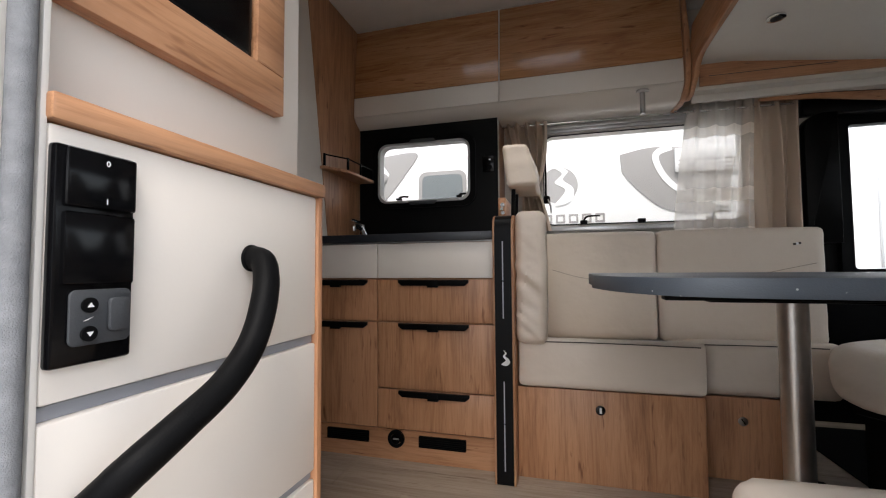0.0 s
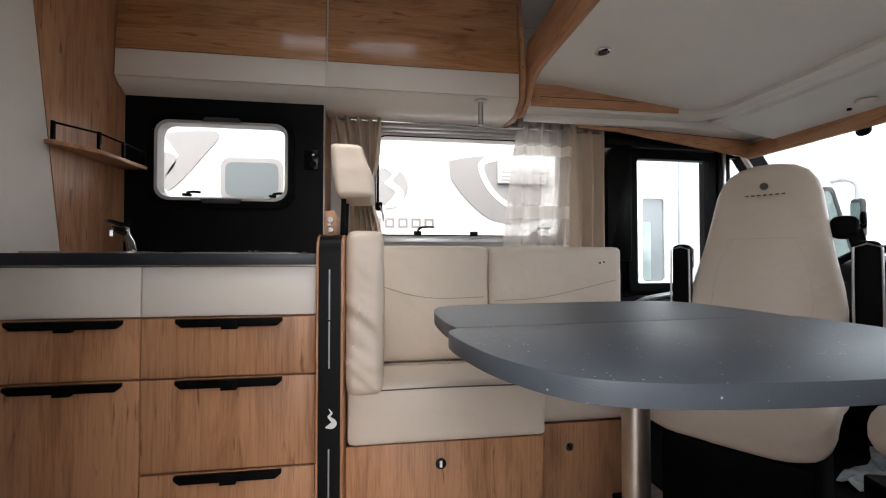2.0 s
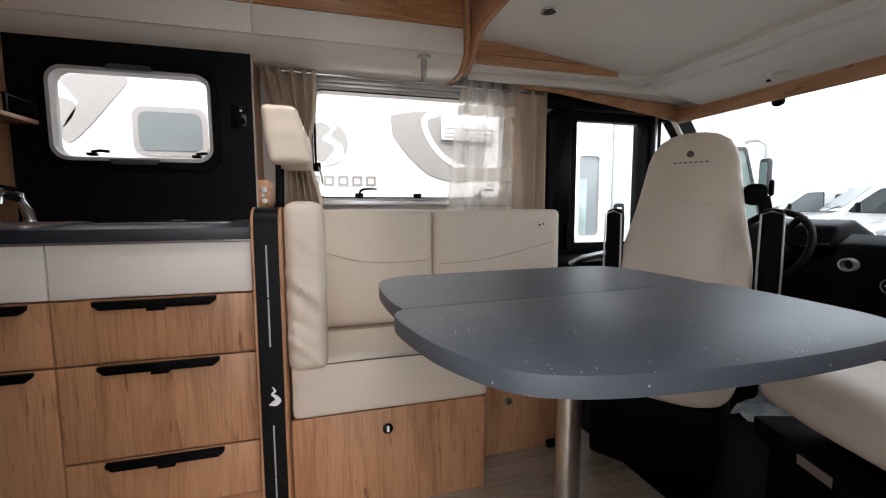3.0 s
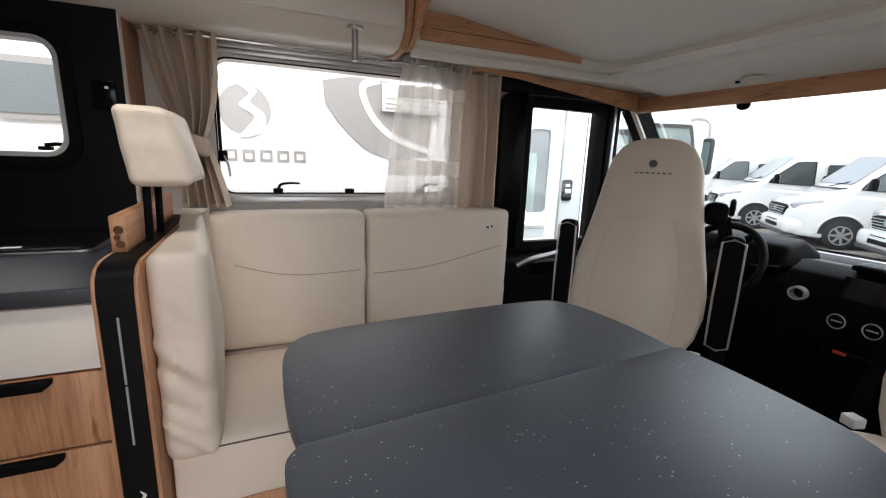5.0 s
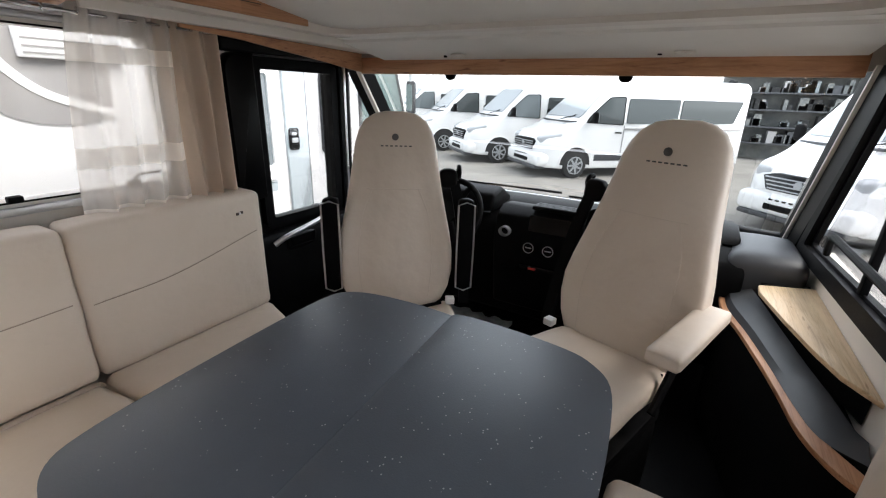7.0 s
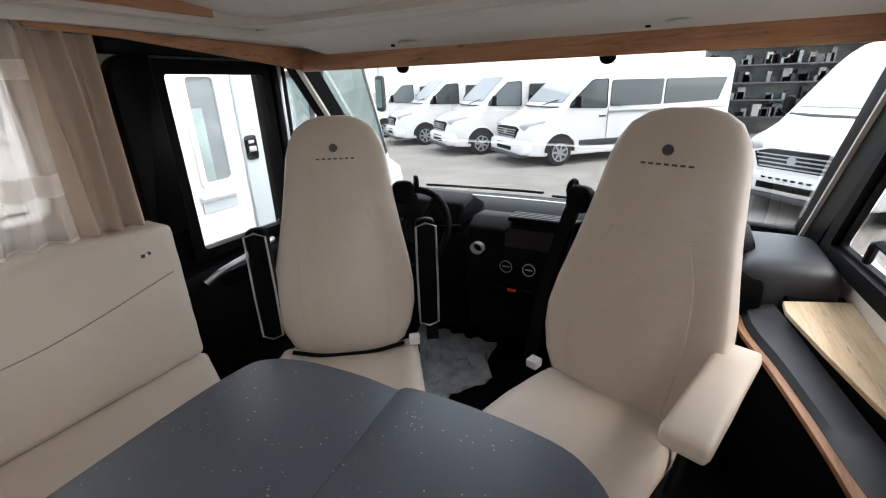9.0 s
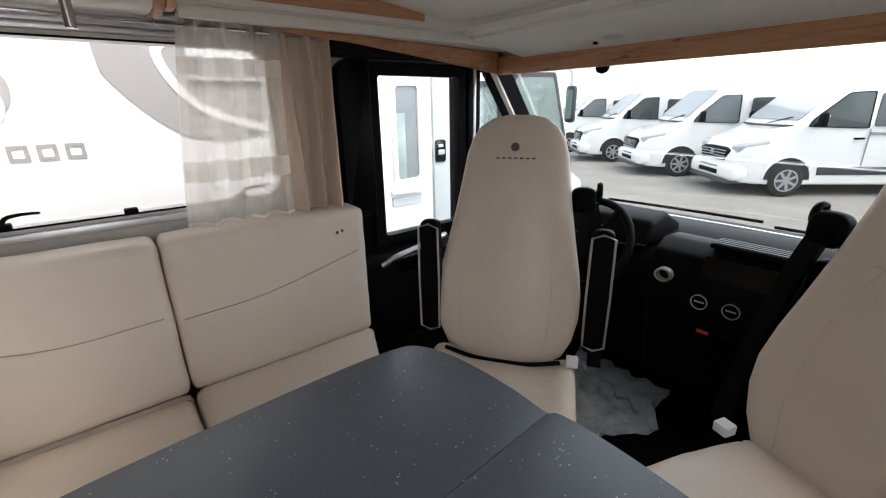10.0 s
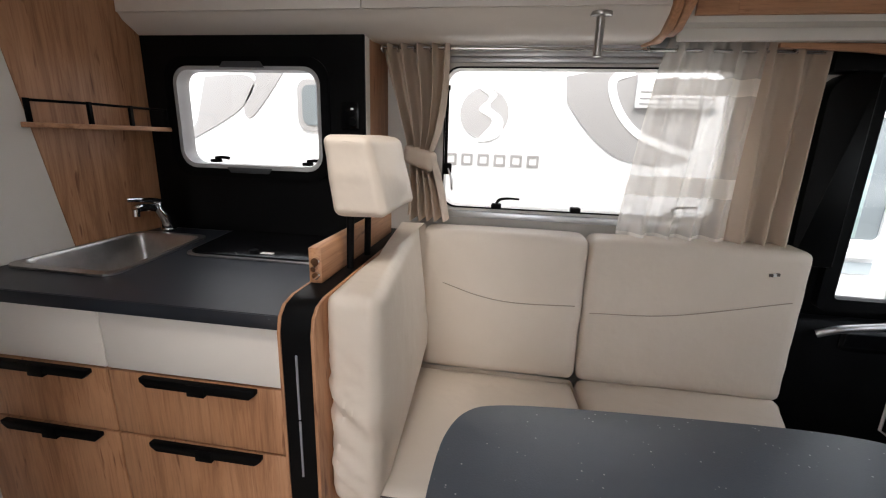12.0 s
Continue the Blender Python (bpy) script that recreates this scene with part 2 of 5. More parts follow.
# ---- building helpers ----
PLACE = {}


def thing(name, at, label, category, group="", kind="", m=None):
    e = new(name)
    e.matrix_basis = m if m is not None else Matrix.Translation(at)
    PLACE[e.name] = e.matrix_basis.copy()
    e.empty_display_size = 0.1
    return tagged(e, label, category, group, kind)


def finish(bm, mat, name, smooth=True):
    bm.normal_update()
    me = bpy.data.meshes.new(name)
    bm.to_mesh(me)
    bm.free()
    me.materials.append(mat)
    if smooth:
        me.shade_smooth()
        me.set_sharp_from_angle(angle=radians(38))
    return me


def part(name, bm, mat, parent, label="", local=False):
    """One mesh under a thing or a part; the bmesh is in world metres unless local."""
    w = PLACE[parent.name]
    if not local:
        bm.transform(w.inverted())
    ob = new(name, finish(bm, mat, name))
    ob.parent = parent
    PLACE[ob.name] = w
    return tagged(ob, label)


def solid(name, bm, mat, label, category, group="", kind="", at=None):
    """A thing of one mesh."""
    o = Vector(at) if at else sum((v.co for v in bm.verts), Vector()) / len(bm.verts)
    bm.transform(Matrix.Translation(-o))
    ob = new(name, finish(bm, mat, name))
    ob.location = o
    PLACE[ob.name] = Matrix.Translation(o)
    return tagged(ob, label, category, group, kind)


def join(*bms):
    """Shells of one part in one bmesh."""
    out = bms[0]
    for b in bms[1:]:
        me = bpy.data.meshes.new("shell")
        b.to_mesh(me)
        out.from_mesh(me)
        bpy.data.meshes.remove(me)
        b.free()
    return out


def box(x0, x1, y0, y1, z0, z1, bevel=0.002, seg=2):
    bm = bmesh.new()
    bmesh.ops.create_cube(bm, size=1.0)
    bm.transform(Matrix.Translation(((x0 + x1) / 2, (y0 + y1) / 2, (z0 + z1) / 2)) @ Matrix.Diagonal((abs(x1 - x0), abs(y1 - y0), abs(z1 - z0), 1)))
    if bevel:
        bmesh.ops.bevel(bm, geom=bm.edges[:], offset=bevel, segments=seg, affect="EDGES", profile=0.5)
    return bm


def prism(points, axis, a, b, bevel=0.0, seg=2):
    """An outline of two coordinates pushed along an axis (0 x, 1 y, 2 z) from a to b."""
    bm = bmesh.new()

    def put(p, d):
        q = list(p)
        q.insert(axis, d)
        return bm.verts.new(q)
    f = bm.faces.new([put(p, a) for p in points])
    g = bmesh.ops.extrude_face_region(bm, geom=[f])
    off = [0, 0, 0]
    off[axis] = b - a
    bmesh.ops.translate(bm, verts=[v for v in g["geom"] if isinstance(v, bmesh.types.BMVert)], vec=off)
    bmesh.ops.recalc_face_normals(bm, faces=bm.faces[:])
    if bevel:
        edges = [e for e in bm.edges if len(e.link_faces) == 2 and e.calc_face_angle(0) > 0.7]
        bmesh.ops.bevel(bm, geom=edges, offset=bevel, segments=seg, affect="EDGES", profile=0.5)
    return bm


def rounded(x0, x1, y0, y1, r, n=6):
    """Outline of a rectangle with round corners; r: one radius or four, from the lower left round."""
    rs = r if isinstance(r, (list, tuple)) else [r] * 4
    out = []
    for k, (cx, cy) in enumerate(((x0, y0), (x1, y0), (x1, y1), (x0, y1))):
        q = rs[k]
        mx, my = cx + (q if cx == x0 else -q), cy + (q if cy == y0 else -q)
        for i in range(n + 1):
            a = radians(180 + 90 * k + 90 * i / n)
            out.append((mx + q * math.cos(a), my + q * math.sin(a)))
    return out


def ring(outer, inner, axis, a, b):
    """A flat frame between two outlines with the same number of points, with depth from a to b."""
    bm = bmesh.new()

    def put(p, d):
        q = list(p)
        q.insert(axis, d)
        return bm.verts.new(q)
    rows = [[put(p, d) for p in line] for line, d in ((outer, a), (inner, a), (inner, b), (outer, b))]
    n = len(outer)
    for i in range(n):
        j = (i + 1) % n
        for k in range(4):
            p, q = rows[k], rows[(k + 1) % 4]
            bm.faces.new((p[i], p[j], q[j], q[i]))
    bmesh.ops.recalc_face_normals(bm, faces=bm.faces[:])
    return bm


def tube(points, r, n=10, closed=False, r_end=None):
    """A round bar along a line of points."""
    bm = bmesh.new()
    pts = [Vector(p) for p in points]
    rings = []
    up = Vector((0, 0, 1))
    for i, p in enumerate(pts):
        d = (pts[min(i + 1, len(pts) - 1)] - pts[max(i - 1, 0)])
        if closed:
            d = pts[(i + 1) % len(pts)] - pts[i - 1]
        d.normalize()
        s = d.cross(up if abs(d.z) < 0.9 else Vector((1, 0, 0))).normalized()
        t = d.cross(s)
        rr = r if r_end is None else r + (r_end - r) * i / (len(pts) - 1)
        rings.append([bm.verts.new(p + (s * math.cos(2 * math.pi * k / n) + t * math.sin(2 * math.pi * k / n)) * rr) for k in range(n)])
    for i in range(len(rings) - (0 if closed else 1)):
        a, b = rings[i], rings[(i + 1) % len(rings)]
        for k in range(n):
            bm.faces.new((a[k], a[(k + 1) % n], b[(k + 1) % n], b[k]))
    if not closed:
        bm.faces.new(rings[0][::-1])
        bm.faces.new(rings[-1])
    bmesh.ops.recalc_face_normals(bm, faces=bm.faces[:])
    return bm


def curve_points(points, n=8):
    """A smooth line through points (Catmull-Rom)."""
    p = [Vector(q) for q in points]
    p = [2 * p[0] - p[1]] + p + [2 * p[-1] - p[-2]]
    out = []
    for i in range(1, len(p) - 2):
        for k in range(n):
            t = k / n
            a, b, c, d = p[i - 1:i + 3]
            out.append(0.5 * ((2 * b) + (c - a) * t + (2 * a - 5 * b + 4 * c - d) * t * t + (3 * b - a - 3 * c + d) * t ** 3))
    return out + [p[-2]]


def disc(c, axis, r, depth, n=24, bevel=0.0):
    pts = [(math.cos(2 * math.pi * k / n) * r, math.sin(2 * math.pi * k / n) * r) for k in range(n)]
    q = [x for i, x in enumerate(c) if i != axis]
    return prism([(a + q[0], b + q[1]) for a, b in pts], axis, c[axis], c[axis] + depth, bevel)


def cushion(x0, x1, y0, y1, z0, z1, r=0.04, puff=(0, 0, 0.01), n=14, wrinkle=0.0, seed=0.0, slope=None):
    """An upholstered block: round edges, bulging faces, a little unevenness."""
    bm = bmesh.new()
    bmesh.ops.create_cube(bm, size=2.0)
    bmesh.ops.subdivide_edges(bm, edges=bm.edges[:], cuts=n, use_grid_fill=True)
    h = Vector(((x1 - x0) / 2, (y1 - y0) / 2, (z1 - z0) / 2))
    c = Vector(((x1 + x0) / 2, (y1 + y0) / 2, (z1 + z0) / 2))
    for v in bm.verts:
        u = v.co.copy()
        # rows crowd towards the edges so that these stay round
        u = Vector([math.copysign(1 - (1 - abs(a)) ** 1.25, a) for a in u])
        p = Vector([u[i] * h[i] for i in range(3)])
        inner = Vector([max(-h[i] + r, min(h[i] - r, p[i])) for i in range(3)])
        d = p - inner
        if d.length > 1e-9:
            p = inner + d.normalized() * r
        for i in range(3):
            j, k = [a for a in range(3) if a != i]
            p[i] += math.copysign(1, u[i]) * (abs(u[i]) ** 3) * puff[i] * (1 - u[j] ** 2) * (1 - u[k] ** 2)
        if wrinkle:
            w = noise.noise(Vector((p.x * 7 + seed, p.y * 7, p.z * 16)))
            p += p.normalized() * wrinkle * w
        p += c
        if slope:
            p.z += slope(p)
        v.co = p
    bmesh.ops.recalc_face_normals(bm, faces=bm.faces[:])
    return bm


def sheet(rows, thick=0.0):
    """A cloth or shell from rows of points."""
    bm = bmesh.new()
    vs = [[bm.verts.new(p) for p in r] for r in rows]
    for a, b in zip(vs, vs[1:]):
        for i in range(len(a) - 1):
            bm.faces.new((a[i], a[i + 1], b[i + 1], b[i]))
    if thick:
        bmesh.ops.solidify(bm, geom=bm.faces[:], thickness=thick)
    bmesh.ops.recalc_face_normals(bm, faces=bm.faces[:])
    return bm


def loft(rings, caps=True):
    bm = bmesh.new()
    vs = [[bm.verts.new(p) for p in r] for r in rings]
    n = len(vs[0])
    for a, b in zip(vs, vs[1:]):
        for i in range(n):
            bm.faces.new((a[i], a[(i + 1) % n], b[(i + 1) % n], b[i]))
    if caps:
        bm.faces.new(vs[0][::-1])
        bm.faces.new(vs[-1])
    bmesh.ops.recalc_face_normals(bm, faces=bm.faces[:])
    return bm


def wall_with_hole(axis_d, a0, a1, z0, z1, holes, d0, d1):
    """A wall in the plane of one axis (0 or 1), from a0 to a1 along the other, with rectangular holes (a0, a1, z0, z1); one mesh of blocks."""
    cuts_a = sorted({a0, a1, *[h[0] for h in holes], *[h[1] for h in holes]})
    cuts_z = sorted({z0, z1, *[h[2] for h in holes], *[h[3] for h in holes]})
    blocks = []
    for p, q in zip(cuts_a, cuts_a[1:]):
        for r, s in zip(cuts_z, cuts_z[1:]):
            m = ((p + q) / 2, (r + s) / 2)
            if any(h[0] < m[0] < h[1] and h[2] < m[1] < h[3] for h in holes):
                continue
            blocks.append(box(p, q, d0, d1, r, s, 0) if axis_d == 1 else box(d0, d1, p, q, r, s, 0))
    bm = join(*blocks)
    bmesh.ops.remove_doubles(bm, verts=bm.verts[:], dist=1e-5)
    bm.verts.index_update()
    seen = {}
    for f in bm.faces:
        seen.setdefault(tuple(sorted(v.index for v in f.verts)), []).append(f)
    bmesh.ops.delete(bm, geom=[f for fs in seen.values() if len(fs) > 1 for f in fs], context="FACES_ONLY")
    return bm

# ---- the shell of the motorhome ----
solid("floor", box(-1.9, 3.3, 0.48, 2.95, -0.06, -0.004, 0), VINYL, "pale oak vinyl floor of a motorhome", "floor", kind="structure")
solid("ceiling", join(*[box(a, b, c, d, 2.24, 2.29, 0) for a, b, c, d in ((-1.95, -0.15, 0.40, 2.99), (0.55, 2.75, 0.40, 2.99), (-0.15, 0.55, 0.40, 1.2), (-0.15, 0.55, 1.9, 2.99))]), CEILING, "pale grey lined motorhome ceiling", "ceiling", kind="structure")
solid("wall_north", wall_with_hole(1, 0.059, 1.60, -0.06, 2.24, [(0.285, 1.35, 1.03, 1.585)], 2.91, 2.955), CREAM_WALL, "cream lined side wall behind the bench", "wall", kind="structure")
solid("wall_kitchen", wall_with_hole(1, -1.9, 0.058, -0.06, 2.24, [(-0.66, -0.11, 1.185, 1.525)], 2.645, 2.685), CREAM_WALL, "cream wall behind the kitchen worktop", "wall", kind="structure")
solid("wall_step", box(0.038, 0.058, 2.686, 2.955, -0.06, 2.24, 0), OAK_Z, "short oak return wall beside the curtain", "wall", kind="structure")
solid("wall_rear", box(-1.95, -1.9, 0.40, 2.7, -0.06, 2.24, 0), CREAM_WALL, "cream wall at the back of the corridor", "wall", kind="structure")
solid("wall_south", wall_with_hole(1, -1.9, 3.3, -0.06, 2.24, [(0.0, 0.62, -0.06, 1.95), (1.62, 2.62, 0.84, 1.5), (2.62, 3.3, 0.75, 1.53), (2.58, 3.3, 1.53, 2.24)], 0.43, 0.478), CREAM_WALL, "cream lined side wall with the entrance opening", "wall", kind="structure")
solid("wall_front", box(3.25, 3.3, 0.43, 2.95, -0.06, 0.74, 0), BLACK, "black wall under the windscreen", "wall", kind="structure")
solid("wall_over_windscreen", box(2.53, 2.58, 0.4785, 2.8995, 1.535, 2.24, 0), CREAM_WALL, "cream wall over the windscreen", "wall", kind="structure")
solid("wall_cab_north", wall_with_hole(1, 1.602, 3.3, -0.06, 2.24, [(1.79, 2.27, 0.76, 1.505), (2.40, 3.3, 0.78, 1.53), (2.58, 3.3, 1.53, 2.24)], 2.9, 2.95), BLACK_SATIN, "black lined cab wall with the driver's door", "wall", kind="structure")
solid("wall_corridor", prism([(1.90, -0.06), (2.644, -0.06), (2.644, 0.93), (2.28, 0.93), (2.06, 2.24), (1.90, 2.24)], 0, -0.84, -0.80), CREAM_WALL, "pale grey partition beside the kitchen", "wall", kind="structure")
solid("wall_wood", prism([(2.2805, 0.93), (2.644, 0.93), (2.644, 2.24), (2.0605, 2.24)], 0, -0.84, -0.797), OAK_Z, "oak panelled partition at the sink", "wall", kind="structure")
solid("wall_bathroom", box(-1.9, -0.801, 1.86, 1.899, -0.06, 2.24, 0), CREAM_WALL, "pale partition along the corridor", "wall", kind="structure")

rh = thing("skylight", (0.2, 1.55, 2.27), "square roof light with a pale frame", "roof light", kind="structure")
part("frame", ring(rounded(-0.19, 0.59, 1.16, 1.94, 0.04), rounded(-0.13, 0.53, 1.22, 1.88, 0.03), 2, 2.225, 2.32), WHITE_TRIM, rh)
pane = part("dome", prism(rounded(-0.14, 0.54, 1.21, 1.89, 0.03), 2, 2.30, 2.305), HATCH, rh)
pane.visible_shadow = False

# door frame of the entrance with its felt seal
df = thing("door_1", (0, 0.45, 0), "open entrance with white frame and grey felt seal", "door frame", kind="structure")
part("door_frame", box(-0.035, 0.0, 0.40, 0.505, -0.06, 1.95, 0.004), WHITE_TRIM, df)
part("door_frame", box(0.62, 0.655, 0.40, 0.492, -0.06, 1.95, 0.004), WHITE_TRIM, df)
part("door_frame", box(-0.035, 0.655, 0.40, 0.492, 1.95, 1.985, 0.004), WHITE_TRIM, df)
part("seal", tube([(0.0125, 0.4895, z) for z in (-0.05, 0.5, 1.0, 1.5, 1.95)], 0.0085, 14), RUBBER, df, "grey felt door seal")
part("seal_lip", box(0.0005, 0.0148, 0.5005, 0.5055, -0.05, 1.95, 0.001), WHITE_TRIM, df, "white seal lip")
solid("entrance_step", box(0.0, 0.62, 0.02, 0.478, -0.30, -0.24, 0.008), GREY_PLASTIC, "dark grey ribbed step outside the entrance", "step", kind="structure")


# ---- entrance unit with the grab handle ----
eu = thing("entrance_cabinet", (-0.3, 0.7, 0), "cream cabinet beside the entrance with oak edges", "cabinet")
part("body", box(-0.6, -0.001, 0.506, 0.868, 0.0, 0.897, 0.001), CREAM, eu)
for z0, z1 in ((0.0, 0.262), (0.272, 0.466), (0.477, 0.671), (0.682, 0.896)):
    part("front_panel", box(0.0005, 0.015, 0.506, 0.868, z0 + 0.002, z1, 0.003), CREAM, eu)
for z in (0.267, 0.4715, 0.6765):
    part("grey_strip", box(-0.0005, 0.008, 0.506, 0.868, z - 0.005, z + 0.006, 0), GREY_LINE, eu, "grey inlay strip")
part("oak_edge", box(-0.6, 0.019, 0.8685, 0.881, 0.0, 0.897, 0.002), OAK_Z, eu, "oak edge strip")
part("ledge", box(-0.6, 0.022, 0.504, 0.884, 0.8975, 0.919, 0.003), OAK_Y, eu, "oak ledge")
uc = thing("upper_cabinet", (-0.3, 0.7, 0.93), "cream upper wall cabinet with an oak framed screen niche", "cabinet")
part("body", box(-0.6, -0.031, 0.506, 0.886, 0.920, 2.239, 0.003), CREAM, uc)
part("screen_frame", join(box(-0.0305, -0.012, 0.52, 0.822, 1.012, 1.070, 0.002), box(-0.0305, -0.012, 0.764, 0.822, 1.0705, 1.6, 0.002), box(-0.0305, -0.012, 0.52, 0.822, 1.6005, 1.66, 0.002)), OAK_Y, uc, "oak frame round the screen")
tv = solid("wall_screen", box(-0.0305, -0.018, 0.52, 0.762, 1.072, 1.598, 0.006), BLACK_GLOSS, "dark glossy flat screen in an oak frame", "television")

sw = thing("switch_panel", (0.0, 0.0, 0.0), "glossy black switch panel on the cream cabinet", "switch panel")
part("plate", box(0.0005, 0.010, 0.507, 0.569, 0.711, 0.880, 0.003), BLACK_GLOSS, sw)
part("main_switch", box(0.0105, 0.0145, 0.513, 0.567, 0.833, 0.878, 0.002), BLACK_GLOSS, sw)
part("blank_cover", box(0.0105, 0.0125, 0.513, 0.567, 0.773, 0.829, 0.002), BLACK_GLOSS, sw)
st = part("step_switch", prism(rounded(0.518, 0.565, 0.726, 0.769, 0.005), 0, 0.0105, 0.0135, 0.001), GREY_PLASTIC, sw)
part("rocker", prism(rounded(0.545, 0.561, 0.735, 0.762, 0.004), 0, 0.014, 0.018, 0.001), GREY_PLASTIC, st)
for z in (0.757, 0.735):
    part("button", disc((0.014, 0.531, z), 0, 0.006, 0.002, 16), BLACK, st)
part("mark", prism([(0.5285, 0.7555), (0.5335, 0.7555), (0.531, 0.759)], 0, 0.0162, 0.0166), WHITE, st, "white arrow mark")
part("mark", prism([(0.5285, 0.7365), (0.5335, 0.7365), (0.531, 0.733)], 0, 0.0162, 0.0166), WHITE, st, "white arrow mark")
part("mark", prism([(0.527, 0.745), (0.532, 0.747), (0.535, 0.748), (0.530, 0.7455)], 0, 0.0142, 0.0146), WHITE, st, "white step mark")
for txt, z in (("0", 0.871), ("1", 0.840)):
    cu = bpy.data.curves.new("digit", "FONT")
    cu.body, cu.size, cu.extrude = txt, 0.0065, 0.0002
    cu.materials.append(WHITE)
    o = new("digit", cu)
    o.parent = sw
    o.matrix_basis = PLACE[sw.name].inverted() @ Matrix.Translation((0.0148, 0.5405, z - 0.003)) @ Matrix(((0, 0, 1, 0), (1, 0, 0, 0), (0, 1, 0, 0), (0, 0, 0, 1)))

sw.matrix_basis = pose(0.0145, -0.002, 0)

gh = thing("grab_handle", (0.03, 0.63, 0.7), "curved black plastic grab handle on the cabinet", "handle")
for gy, gz in ((0.722, 0.798), (0.525, 0.592)):
    part("foot", disc((0.0152, gy, gz), 0, 0.0165, 0.005, 24, 0.0015), BLACK, gh)
part("bar", tube(curve_points([(0.019, 0.722, 0.799), (0.042, 0.714, 0.791), (0.060, 0.694, 0.757), (0.067, 0.666, 0.708), (0.069, 0.626, 0.674), (0.068, 0.578, 0.651), (0.060, 0.541, 0.629), (0.038, 0.527, 0.604), (0.019, 0.525, 0.592)], 10), 0.0146, 18), BLACK, gh)

# ---- kitchen ----
KL, KM, KR, KF = -0.795, -0.363, 0.128, 1.94
kb = thing("kitchen_base_cabinet", (-0.33, 2.28, 0), "kitchen base cabinet with oak fronts and cream top drawers", "cabinet")
part("body", join(box(KL, KR, KF + 0.02, 2.64, 0.125, 0.78, 0), box(KL, KR, KF + 0.02, KF + 0.04, 0.7801, 0.893, 0), box(KM + 0.0, KR, KF + 0.0401, 2.64, 0.7801, 0.895, 0)), OAK_Z, kb)
part("plinth", box(KL, KR, KF + 0.012, KF + 0.03, 0.0, 0.123, 0), OAK_X, kb, "oak plinth")


def front(x0, x1, z0, z1, mat, name="drawer_front", handle=True):
    f = part(name, box(x0 + 0.002, x1 - 0.002, KF, KF + 0.018, z0 + 0.002, z1 - 0.002, 0.0025), mat, kb)
    if handle:
        c, w = (x0 + x1) / 2 if x0 > KM - 0.01 else -0.555, 0.148
        h = part("handle", prism([(c - w, z1 - 0.003), (c - w, z1 - 0.014), (c - w + 0.016, z1 - 0.027), (c + w - 0.016, z1 - 0.027), (c + w, z1 - 0.014), (c + w, z1 - 0.003)], 1, KF - 0.016, KF - 0.0005, 0.002), BLACK, f, "black strip handle")
        part("latch", join(box(c - 0.022, c + 0.022, KF - 0.019, KF - 0.0165, z1 - 0.034, z1 - 0.004, 0.001), box(c - 0.022, c + 0.022, KF - 0.0165, KF - 0.0005, z1 - 0.034, z1 - 0.0205, 0.002)), BLACK, f, "black push latch")


front(KL, KM, 0.745, 0.893, CREAM, handle=False)
front(KM, KR, 0.745, 0.893, CREAM, handle=False)
front(KL, KM, 0.567, 0.743, OAK_Z)
front(KM, KR, 0.567, 0.743, OAK_Z)
front(KL, KM, 0.128, 0.565, OAK_Z, "door")
front(KM, KR, 0.293, 0.565, OAK_Z)
front(KM, KR, 0.128, 0.291, OAK_Z)
for x0, x1 in ((-0.60, -0.405), (-0.185, 0.012)):
    part("vent_grille", ring(rounded(x0, x1, 0.062, 0.108, 0.004, 2), rounded(x0 + 0.005, x1 - 0.005, 0.067, 0.103, 0.003, 2), 1, KF + 0.006, KF + 0.0118), BLACK, kb, "black vent grille")
    part("vent_back", box(x0 + 0.005, x1 - 0.005, KF + 0.0105, KF + 0.0118, 0.067, 0.103, 0), BLACK, kb)
    for i in range(4):
        part("vent_slat", box(x0 + 0.006, x1 - 0.006, KF + 0.007, KF + 0.0103, 0.070 + i * 0.008, 0.073 + i * 0.008, 0), BLACK, kb)
part("plug_ring", ring([(-0.283 + 0.036 * math.cos(a), 0.087 + 0.036 * math.sin(a)) for a in [i * math.pi / 12 for i in range(24)]], [(-0.283 + 0.022 * math.cos(a), 0.087 + 0.022 * math.sin(a)) for a in [i * math.pi / 12 for i in range(24)]], 1, KF + 0.004, KF + 0.0118), BLACK, kb, "round black air outlet")
part("plug_core", disc((-0.283, KF + 0.0085, 0.087), 1, 0.021, 0.003), BLACK_GLOSS, kb)
part("plug_flap", box(-0.296, -0.27, KF + 0.006, KF + 0.008, 0.083, 0.089, 0.001), ALU, kb, "silver flap")

sk = thing("kitchen_sink", (-0.62, 2.3, 0.93), "stainless steel sink set into the worktop", "sink")
srim = [(-0.788, 2.06), (-0.435, 2.05), (-0.505, 2.525), (-0.788, 2.53)]


def inset(q, d):
    c = [sum(p[i] for p in q) / len(q) for i in (0, 1)]
    return [(c[0] + (p[0] - c[0]) * d, c[1] + (p[1] - c[1]) * d) for p in q]


def soft_quad(q, r, n=5):
    out = []
    for i, p in enumerate(q):
        a, b = Vector(q[i - 1]), Vector(q[(i + 1) % len(q)])
        p = Vector(p)
        s, e = p + (a - p).normalized() * r, p + (b - p).normalized() * r
        for k in range(n + 1):
            t = k / n
            out.append(tuple((1 - t) ** 2 * s + 2 * t * (1 - t) * p + t * t * e))
    return out


